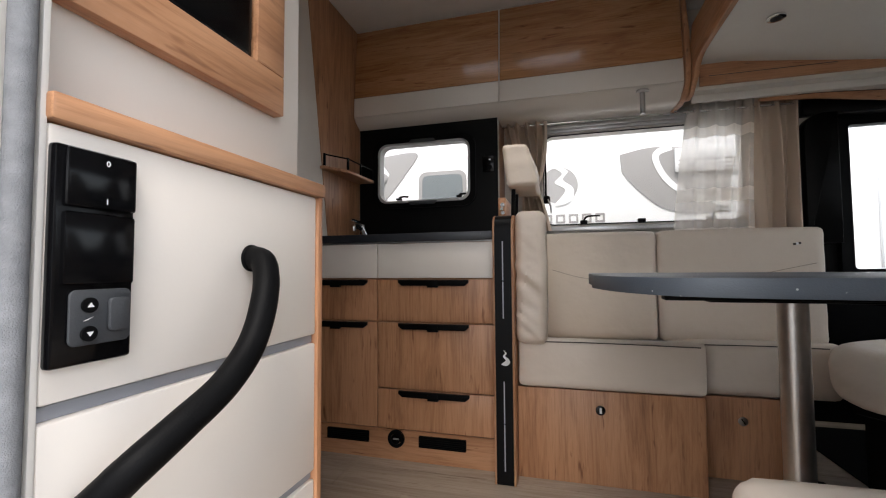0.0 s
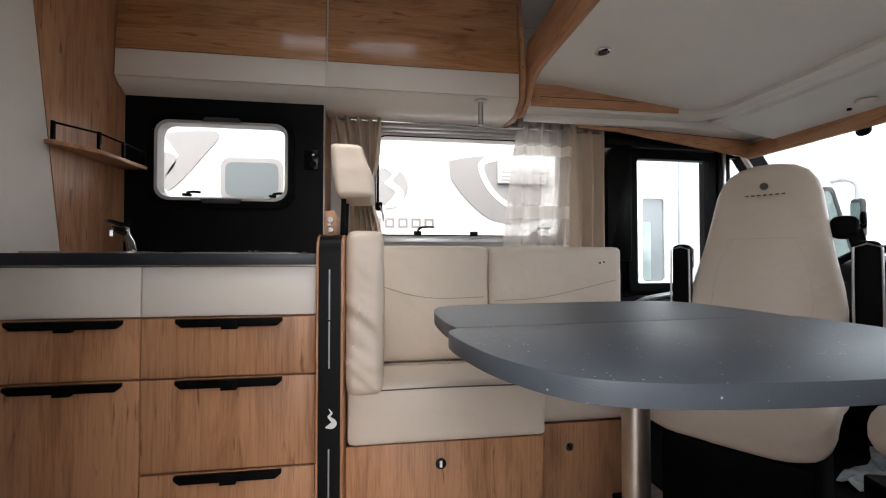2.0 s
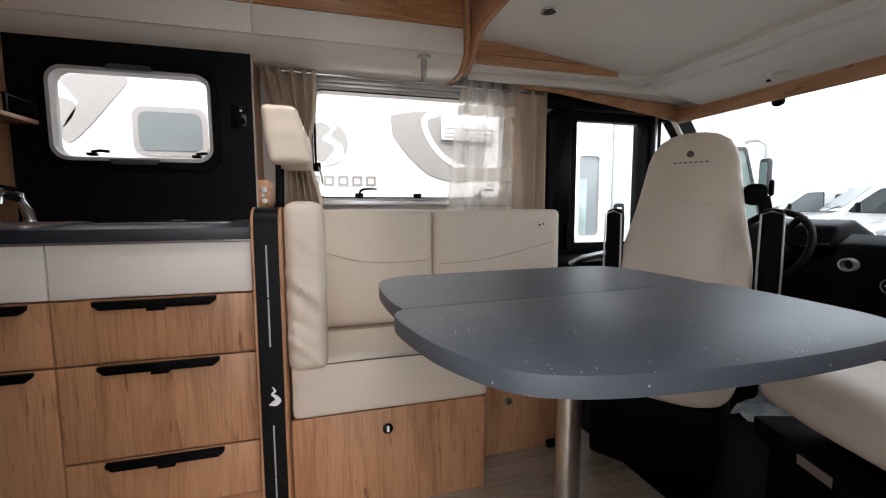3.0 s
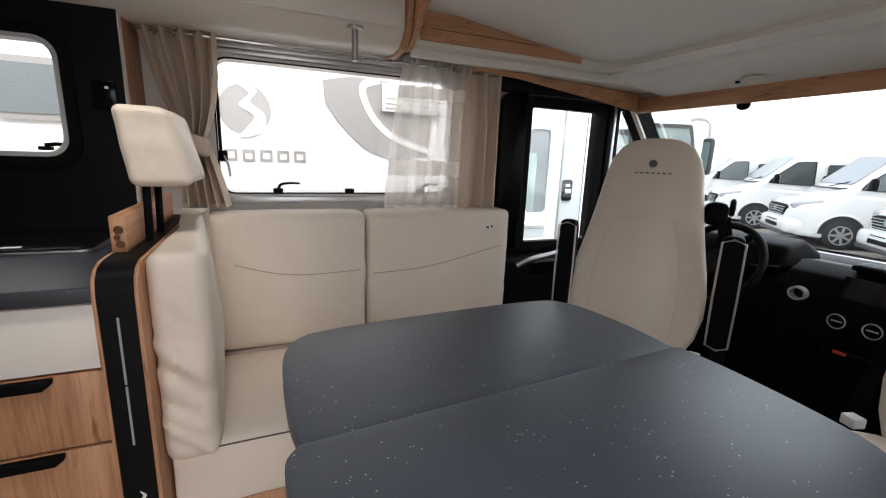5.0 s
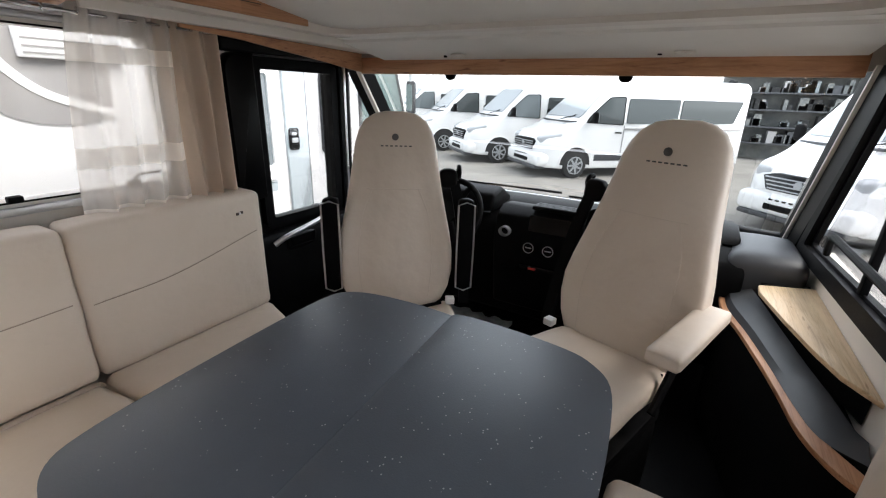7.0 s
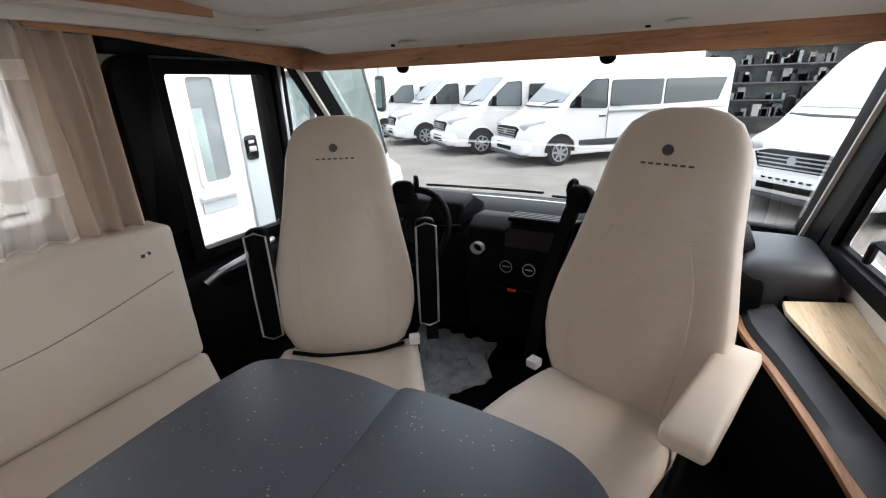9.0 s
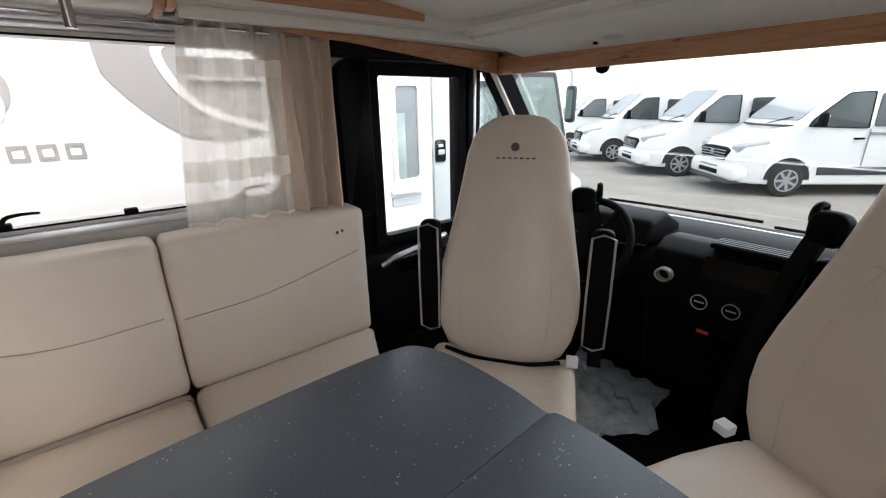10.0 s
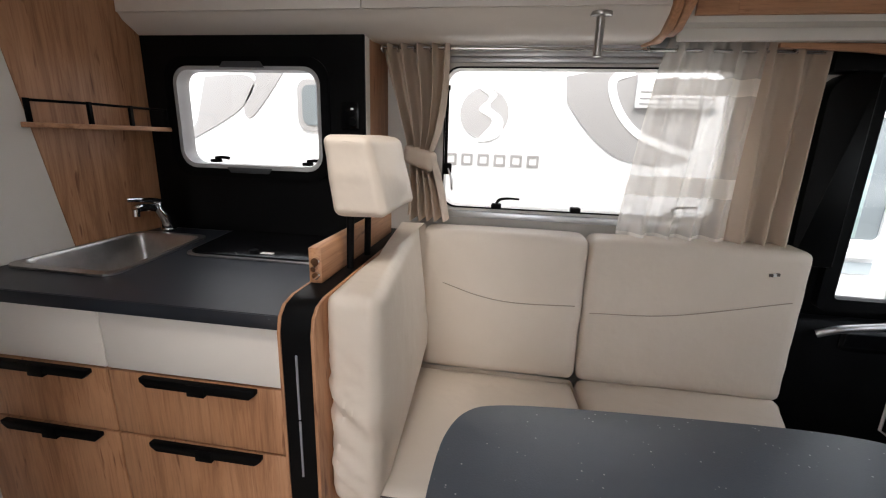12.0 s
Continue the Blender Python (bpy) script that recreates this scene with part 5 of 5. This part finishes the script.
for i in range(21):
    a = i / 20
    near_edge, far_edge = 1.86 - 0.10 * math.sin(3.1 * a) + 0.03 * math.sin(11 * a), 2.08 + 0.24 * a + 0.02 * math.sin(9 * a)
    rows.append([(2.16 + 0.56 * a + 0.015 * math.sin(j * 1.9 + a * 7), near_edge + (far_edge - near_edge) * j / 16, 0.026 + 0.03 * noise.noise(Vector((i * 0.42, j * 0.42, 0))) + 0.012 * noise.noise(Vector((i * 1.1, j * 1.3, 4)))) for j in range(17)])
solid("floor_foil", sheet(rows, 0.003), FOIL, "crumpled clear foil on the cab floor", "foil")

# ---- outside ----
solid("ground", box(-150, 150, -150, 150, -0.8, -0.6, 0), ASPHALT, "grey asphalt yard", "ground", kind="structure")


def camper(m, label, strip=True, tall=False, dark_rims=False):
    v = thing("camper_van", (0, 0, 0), label, "van", "parked vans", m=m)
    up = 0.3 * tall
    st = [(3.04, 0.50, 0.42, 0.66), (3.01, 0.68, 0.36, 0.86), (2.95, 0.82, 0.31, 0.98), (2.83, 0.93, 0.28, 1.08), (2.62, 0.99, 0.26, 1.17), (2.36, 1.01, 0.25, 1.26), (2.14, 1.02, 0.25, 1.36), (1.98, 1.02, 0.25, 1.49), (1.65, 1.02, 0.25, 1.80), (1.15, 1.02, 0.25, 2.26), (0.98, 1.02, 0.25, 2.38 + up * 0.4), (0.75, 1.02, 0.25, 2.49 + up * 0.8), (0.4, 1.02, 0.25, 2.56 + up), (-3.45, 1.02, 0.25, 2.56 + up), (-3.55, 0.99, 0.28, 2.52 + up), (-3.6, 0.94, 0.34, 2.44 + up)]
    rings = []
    for x, w, zb, zt in st:
        r = min(0.2, (zt - zb) * 0.3)
        rings.append([Vector((x, a * (1.0 - 0.09 * max(0.0, (b - 1.3) / 1.3)), b)) for a, b in rounded(-w, w, zb, zt, [0.06, 0.06, r, r], 5)])
    part("body", loft(rings), VAN_WHITE, v, local=True)
    a, b = Vector((1.93, 0, 1.548)), Vector((1.20, 0, 2.225))
    nrm = Vector((b.z - a.z, 0, a.x - b.x)).normalized() * 0.012
    ws = bmesh.new()
    lo, hi = [], []
    for sx, sy in rounded(0.0, 1.0, -1.0, 1.0, 0.09, 4):
        p = a + (b - a) * sx + Vector((0, sy * (0.86 - 0.1 * sx), 0))
        hi.append(ws.verts.new(p + nrm))
        lo.append(ws.verts.new(p - nrm * 2))
    ws.faces.new(hi)
    for i in range(len(hi)):
        ws.faces.new((hi[i], lo[i], lo[(i + 1) % len(hi)], hi[(i + 1) % len(hi)]))
    bmesh.ops.recalc_face_normals(ws, faces=ws.faces[:])
    part("windscreen", ws, VAN_SCREEN, v, "windscreen with the sky's reflection painted pale", local=True)
    part("wiper_cowl", tube(curve_points([(2.02, -0.88, 1.44), (2.10, -0.4, 1.435), (2.12, 0, 1.435), (2.10, 0.4, 1.435), (2.02, 0.88, 1.44)], 4), 0.024, 8), GREY_PLASTIC, v, "dark grey wiper cowl", local=True)
    part("wiper", tube([(2.06, 0.1, 1.47), (1.90, 0.62, 1.61)], 0.012, 6), BLACK, v, "black wiper", local=True)
    part("bumper", cushion(2.66, 3.10, -0.95, 0.95, 0.30, 0.66, 0.12, n=10), VAN_WHITE, v, local=True)
    part("lower_lip", cushion(2.74, 3.11, -0.86, 0.86, 0.24, 0.33, 0.03, n=6), GREY_PLASTIC, v, "dark grey lower lip", local=True)
    gr = part("grille", prism([(-0.50, 0.70), (0.50, 0.70), (0.60, 0.93), (0.40, 0.985), (-0.40, 0.985), (-0.60, 0.93)], 0, 2.86, 3.045, 0.015), BLACK, v, "black grille", local=True)
    for i in range(4):
        w = 0.47 + 0.025 * i
        part("grille_bar", box(3.045, 3.062, -w, w, 0.725 + i * 0.06, 0.745 + i * 0.06, 0.004), SILVER, gr, "silver grille bar", local=True)
    part("emblem", disc((3.062, 0, 0.85), 0, 0.062, 0.012, 18), SILVER, gr, "round silver emblem", local=True)
    part("air_intake", box(3.06, 3.108, -0.42, 0.42, 0.40, 0.50, 0.01), BLACK, v, "black lower intake", local=True)
    for i in range(7):
        part("intake_slot", box(3.09, 3.106, -0.36 + i * 0.11, -0.30 + i * 0.11, 0.555, 0.585, 0.004), BLACK, v, local=True)
    glass = DIM_GLASS if tall else VAN_GLASS
    for sg in (-1, 1):
        lamp = cushion(2.42, 2.96, sg * 0.82 - 0.13, sg * 0.82 + 0.13, 0.90, 1.08, 0.05, n=8)
        for q in lamp.verts:
            f = (q.co.x - 2.42) / 0.54
            q.co.z += 0.10 - 0.13 * f + (0.05 * (1 - f) if q.co.z < 1.0 else 0)
            q.co.y -= sg * 0.20 * f ** 2 - sg * 0.04
        part("headlight", lamp, LAMP_GLASS, v, "clear swept headlight", local=True)
        part("fog_lamp", disc((2.995, sg * 0.72, 0.50), 0, 0.05, 0.03, 14), GREY_PLASTIC, v, "small round fog lamp", local=True)
        win = soft_quad([(1.80, 1.44), (1.72, 1.58), (1.18, 2.06), (0.74, 2.08), (0.70, 1.40)], 0.05, 4)
        part("side_window", prism(win, 1, sg * 0.985, sg * 1.008), glass, v, "dark cab side window", local=True)
        part("window_frame", ring([(p[0] * 1.0 + (p[0] - 1.25) * 0.05, p[1] + (p[1] - 1.74) * 0.05) for p in win], win, 1, sg * 0.98, sg * 1.013), BLACK, v, "black window rubber", local=True)
        if strip:
            for c in ([(0.58, 1.42), (0.58, 2.06), (-1.05, 2.06), (-1.05, 1.42)], [(-1.15, 1.42), (-1.15, 2.06), (-3.25, 2.06), (-3.05, 1.46)]):
                part("side_window", prism(soft_quad(c, 0.06, 4), 1, sg * 0.97, sg * 1.010), VAN_GLASS, v, "dark side window", local=True)
            part("belt_stripe", box(-3.4, 0.62, sg * 1.0, sg * 1.024, 1.26, 1.31, 0.004), VAN_GREY, v, "grey belt stripe", local=True)
        else:
            part("side_window", prism(soft_quad([(0.42, 1.58), (0.42, 2.02), (-0.5, 2.02), (-0.5, 1.58)], 0.07, 4), 1, sg * 0.97, sg * 1.012), VAN_GLASS, v, "dark side window", local=True)
        for x in (0.64, -1.10):
            part("door_joint", box(x - 0.007, x + 0.007, sg * 1.0, sg * 1.0225, 0.42, 1.38, 0), PRINT_GREY, v, "door joint", local=True)
        part("door_handle", box(0.72, 0.92, sg * 1.015, sg * 1.04, 1.17, 1.21, 0.008), BLACK, v, "black door handle", local=True)
        part("side_strip", box(-1.35, 1.45, sg * 1.0, sg * 1.035, 0.46, 0.62, 0.01), GREY_PLASTIC, v, "dark side moulding", local=True)
        mr = part("mirror", cushion(1.62, 1.74, sg * 1.17 - 0.085, sg * 1.17 + 0.085, 1.43, 1.70, 0.045, n=6), BLACK, v, "black wing mirror", local=True)
        part("mirror_arm", tube([(1.68, sg * 1.0, 1.46), (1.68, sg * 1.12, 1.48)], 0.035, 8), BLACK, mr, local=True)
        part("mirror_glass", prism(rounded(sg * 1.17 - 0.06, sg * 1.17 + 0.06, 1.46, 1.67, 0.03, 3), 0, 1.613, 1.619), SILVER, mr, "mirror glass", local=True)
        for x in (2.02, -1.9):
            half_ring = [(x + 0.455 * math.cos(math.pi * k / 14), 0.36 + 0.455 * math.sin(math.pi * k / 14)) for k in range(15)]
            part("wheel_arch", prism(half_ring, 1, sg * 0.90, sg * 1.026), TYRE, v, "dark wheel arch", local=True)
            part("arch_flare", tube([(p, sg * 1.02, q) for p, q in [(x + 0.47 * math.cos(math.pi * k / 14), 0.36 + 0.47 * math.sin(math.pi * k / 14)) for k in range(15)]], 0.022, 6), VAN_WHITE, v, local=True)
            wl = part("wheel", disc((x, sg * 0.82, 0.345), 1, 0.345, sg * 0.225, 32, 0.035), TYRE, v, "black tyre", local=True)
            part("wheel_well", disc((x, sg * 1.035, 0.345), 1, 0.225, sg * 0.012, 24), TYRE if dark_rims else GREY_PLASTIC, wl, local=True)
            part("rim", ring([(x + 0.232 * math.cos(k * math.pi / 12), 0.345 + 0.232 * math.sin(k * math.pi / 12)) for k in range(24)], [(x + 0.205 * math.cos(k * math.pi / 12), 0.345 + 0.205 * math.sin(k * math.pi / 12)) for k in range(24)], 1, sg * 1.03, sg * 1.058), SILVER, wl, "silver rim", local=True)
            for k in range(7):
                a = 2 * math.pi * k / 7
                c, d = math.cos(a), math.sin(a)
                part("spoke", prism([(x + 0.03 * c - 0.03 * d, 0.345 + 0.03 * d + 0.03 * c), (x + 0.21 * c - 0.024 * d, 0.345 + 0.21 * d + 0.024 * c), (x + 0.21 * c + 0.024 * d, 0.345 + 0.21 * d - 0.024 * c), (x + 0.03 * c + 0.03 * d, 0.345 + 0.03 * d - 0.03 * c)], 1, sg * 1.047, sg * 1.056), SILVER, wl, "silver spoke", local=True)
            part("hub_cap", disc((x, sg * 1.05, 0.345), 1, 0.055, sg * 0.012, 16), SILVER, wl, local=True)
    return v


hx, hy = -0.72, 0.69
lx, ly = -hy, hx
yaw = math.degrees(math.atan2(hy, hx))
for wx, wy, lab, strip, tall, rims in (
        (11.97, 3.7, "white camper van with dark side windows", True, False, False), (13.1, 6.35, "silver white coachbuilt camper van", False, True, True),
        (14.6, 9.2, "white camper van parked in a row", False, False, True), (16.2, 12.1, "white camper van parked further along", False, True, True),
        (8.8, -1.9, "white camper van close to the passenger window", False, False, False), (7.3, -4.9, "white camper van beside the yard", False, True, False)):
    camper(pose(wx - hx * 2.02 - lx * 0.95, wy - hy * 2.02 - ly * 0.95, -0.6, 0, 0, yaw), lab, strip, tall, rims)

nb = thing("neighbour_motorhome", (-1, 5.3, -0.6), "white motorhome with grey graphics parked alongside", "motorhome")
part("body", box(-4.5, 1.95, 3.90, 6.3, -0.15, 2.35, 0.06, 3), VAN_WHITE, nb)
part("skirt", box(-4.4, 1.9, 3.92, 6.2, -0.35, -0.16, 0.02), GREY_PLASTIC, nb)
for x in (-3.2, 1.0):
    part("wheel", disc((x, 3.95, -0.26), 1, 0.34, 0.2, 24, 0.02), TYRE, nb)


def graphic(points, name="graphic"):
    pts = [(v.x, v.z) for v in curve_points([Vector((x, 0, z)) for x, z in points], 5)]
    return part(name, prism(pts, 1, 3.893, 3.8995), VAN_GREY, nb, "grey body graphic")


a0 = [k * math.pi / 16 for k in range(33)]
part("emblem", prism([(0.385 + 0.150 * math.cos(a), 1.468 + 0.150 * math.sin(a)) for a in a0[:-1]], 1, 3.895, 3.8995), VAN_GREY, nb, "grey round emblem")
part("emblem_road", prism([(v.x, v.z) for v in curve_points([Vector((x, 0, z)) for x, z in ((0.352, 1.610), (0.412, 1.562), (0.352, 1.49), (0.438, 1.425), (0.35, 1.305), (0.478, 1.335), (0.498, 1.44), (0.416, 1.512), (0.458, 1.578), (0.395, 1.622))], 4)], 1, 3.890, 3.8945), VAN_WHITE, nb, "white winding road")
for i in range(7):
    x = 0.048 + i * 0.1025
    part("letter_block", ring(rounded(x, x + 0.074, 1.152, 1.226, 0.004, 1), rounded(x + 0.016, x + 0.058, 1.168, 1.210, 0.003, 1), 1, 3.896, 3.8995), VAN_GREY, nb, "grey letter block")
graphic([(0.857, 1.686), (1.058, 1.725), (1.244, 1.719), (1.53, 1.66), (1.62, 1.5), (1.60, 1.26), (1.534, 1.215), (1.368, 1.196), (1.165, 1.245), (0.989, 1.392), (0.872, 1.542)])


def ribbon(points, w0, w1):
    """Outline of a flat band along a curve, its width going from w0 to w1."""
    p = curve_points([Vector((x, 0, z)) for x, z in points])
    sides = ([], [])
    for i, q in enumerate(p):
        d = (p[min(i + 1, len(p) - 1)] - p[max(i - 1, 0)]).normalized()
        w = (w0 + (w1 - w0) * i / (len(p) - 1)) / 2
        sides[0].append((q.x - d.z * w, q.z + d.x * w))
        sides[1].append((q.x + d.z * w, q.z - d.x * w))
    return sides[0] + sides[1][::-1]


part("graphic_curve", prism(ribbon([(1.23, 1.72), (1.13, 1.68), (1.125, 1.60), (1.20, 1.46), (1.344, 1.342), (1.62, 1.25)], 0.05, 0.04), 1, 3.889, 3.8928), VAN_WHITE, nb, "white curved line")
graphic([(-1.235, 1.821), (-0.858, 1.84), (-0.954, 1.661), (-1.168, 1.414), (-1.222, 1.476), (-1.12, 1.66)])
graphic([(-1.491, 1.665), (-1.207, 1.679), (-1.14, 1.61), (-1.272, 1.447), (-1.663, 1.249), (-1.579, 1.384)])
wn = part("side_window", prism(rounded(-0.835, -0.395, 1.335, 1.655, 0.07), 1, 3.885, 3.8995), VAN_GREY, nb, "grey framed window")
part("side_pane", prism(rounded(-0.80, -0.43, 1.37, 1.62, 0.05), 1, 3.880, 3.8845), DIM_GLASS, wn)
vt = part("vent", box(1.25, 1.70, 3.862, 3.8985, 1.515, 1.70, 0.01), VAN_WHITE, nb, "white vent cover")
for z in (1.535, 1.565, 1.60):
    part("vent_line", box(1.27, 1.68, 3.859, 3.8618, z, z + 0.008, 0), VAN_GREY, vt, "grey vent line")

n2 = thing("neighbour_motorhome", (3.3, 5.2, -0.6), "white motorhome with an open entrance door", "motorhome")
part("body", prism([(2.1, -0.15), (6.20, -0.15), (6.28, 0.10), (6.22, 0.30), (5.95, 0.46), (5.55, 1.72), (5.36, 2.2), (5.15, 2.4), (2.1, 2.4)], 1, 4.75, 6.9, 0.03, 2), VAN_WHITE, n2)
part("wheel", disc((5.2, 4.74, -0.26), 1, 0.34, 0.2, 24, 0.02), TYRE, n2)
part("wall_rib", box(2.80, 2.93, 4.70, 4.7495, -0.1, 2.2, 0.02), VAN_WHITE, n2, "white upright moulding")
wn = part("side_window", ring(rounded(3.02, 3.36, 0.62, 1.60, 0.05), rounded(3.06, 3.32, 0.67, 1.55, 0.04), 1, 4.715, 4.7495), VAN_WHITE, n2, "white framed tall window")
part("side_pane", prism(rounded(3.055, 3.325, 0.665, 1.555, 0.04), 1, 4.738, 4.7495), DIM_GLASS, wn)
# Paler strip laid on the pane for a curtain-like reflection in the glass.
part("blind", box(3.07, 3.17, 4.733, 4.7375, 0.68, 1.30, 0.001), TEAL_GLASS, wn, "pale strip for a curtain-like reflection")
part("ledge", box(2.97, 3.37, 4.69, 4.7495, 0.53, 0.57, 0.008), VAN_WHITE, n2)
part("step_panel", box(2.99, 3.34, 4.735, 4.7495, 0.40, 0.49, 0), DOOR_GREY, n2, "grey lower panel")
dr = part("door_leaf", box(3.50, 3.79, 4.71, 4.7495, -0.1, 1.95, 0.015), DOOR_GREY, n2, "grey blue door leaf")
part("door_joint", box(3.795, 3.812, 4.73, 4.7495, -0.1, 1.95, 0), GREY_PLASTIC, dr, "dark door joint")
hd = part("lock_plate", prism(rounded(3.51, 3.64, 0.80, 1.03, 0.03), 1, 4.69, 4.7095, 0.004), BLACK, dr, "black lock plate")
part("door_handle", box(3.535, 3.615, 4.675, 4.6895, 0.88, 0.93, 0.006), SILVER, hd, "silver door handle")
part("lock", box(3.54, 3.60, 4.682, 4.6895, 0.955, 0.985, 0.004), SILVER, hd)
cw = part("cab_window", ring(soft_quad([(4.02, 0.72), (4.50, 0.66), (4.50, 1.62), (4.02, 1.60)], 0.06), soft_quad([(4.08, 0.78), (4.44, 0.72), (4.44, 1.56), (4.08, 1.54)], 0.05), 1, 4.72, 4.7495), GREY_PLASTIC, n2, "grey framed cab window")
part("cab_pane", prism(soft_quad([(4.07, 0.77), (4.45, 0.71), (4.45, 1.57), (4.07, 1.55)], 0.05), 1, 4.735, 4.7495), TEAL_GLASS, cw)
fw = part("front_side_window", prism(soft_quad([(4.72, 0.60), (5.82, 0.58), (5.42, 1.68), (4.72, 1.66)], 0.05), 1, 4.735, 4.7495), TEAL_GLASS, n2, "teal tinted front side window")
part("window_frame", ring(soft_quad([(4.68, 0.55), (5.88, 0.53), (5.45, 1.73), (4.68, 1.71)], 0.06), soft_quad([(4.72, 0.60), (5.82, 0.58), (5.42, 1.68), (4.72, 1.66)], 0.05), 1, 4.728, 4.7495), GREY_PLASTIC, fw, "dark window rubber")
mi = part("mirror", cushion(5.46, 5.54, 4.45, 4.58, 1.14, 1.56, 0.03, n=6), GREY_PLASTIC, n2, "dark grey hanging mirror")
part("mirror_glass", prism(rounded(4.47, 4.56, 1.18, 1.52, 0.02, 3), 0, 5.453, 5.4595), TEAL_GLASS, mi, "mirror glass")
part("mirror_arm", tube(curve_points([(5.45, 4.80, 1.80), (5.48, 4.62, 1.80), (5.50, 4.52, 1.72), (5.50, 4.51, 1.55)]), 0.03, 8), VAN_WHITE, mi, "white mirror arm")

# No canopy is built: its shade is put into the rack's dark colours.
sr = thing("shop_rack", (21, -2.5, -0.6), "cluttered shop rack, coloured dark for a canopy's shade", "shop rack")
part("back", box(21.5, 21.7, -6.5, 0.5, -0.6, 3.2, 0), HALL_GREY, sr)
for i in range(5):
    part("rack_shelf", box(20.7, 21.5, -6.4, 0.4, 0.0 + i * 0.6, 0.05 + i * 0.6, 0), GREY_PLASTIC, sr)
random.seed(5)
for i in range(170):
    y, s = random.uniform(-6.3, 0.2), random.randrange(5)
    w, h = random.uniform(0.1, 0.3), random.uniform(0.15, 0.45)
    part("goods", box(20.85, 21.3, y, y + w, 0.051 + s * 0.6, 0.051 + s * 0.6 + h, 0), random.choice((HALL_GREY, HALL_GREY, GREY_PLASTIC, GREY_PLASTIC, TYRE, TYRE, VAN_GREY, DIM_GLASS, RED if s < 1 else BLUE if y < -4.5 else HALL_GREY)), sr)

# ---- floor planks ----
fl = bpy.data.objects["floor"]
PLACE[fl.name] = Matrix.Translation(fl.location)
for r in range(14):
    for c in range(6):
        x0, y0 = -1.9 + c * 0.87 - (r % 3) * 0.28, 0.482 + r * 0.175
        xa, xb = max(x0, -1.9), min(x0 + 0.868, 3.24)
        if xb - xa > 0.02:
            part("plank", box(xa, xb, y0, y0 + 0.173, -0.004, 0.0, 0), VINYL, fl)
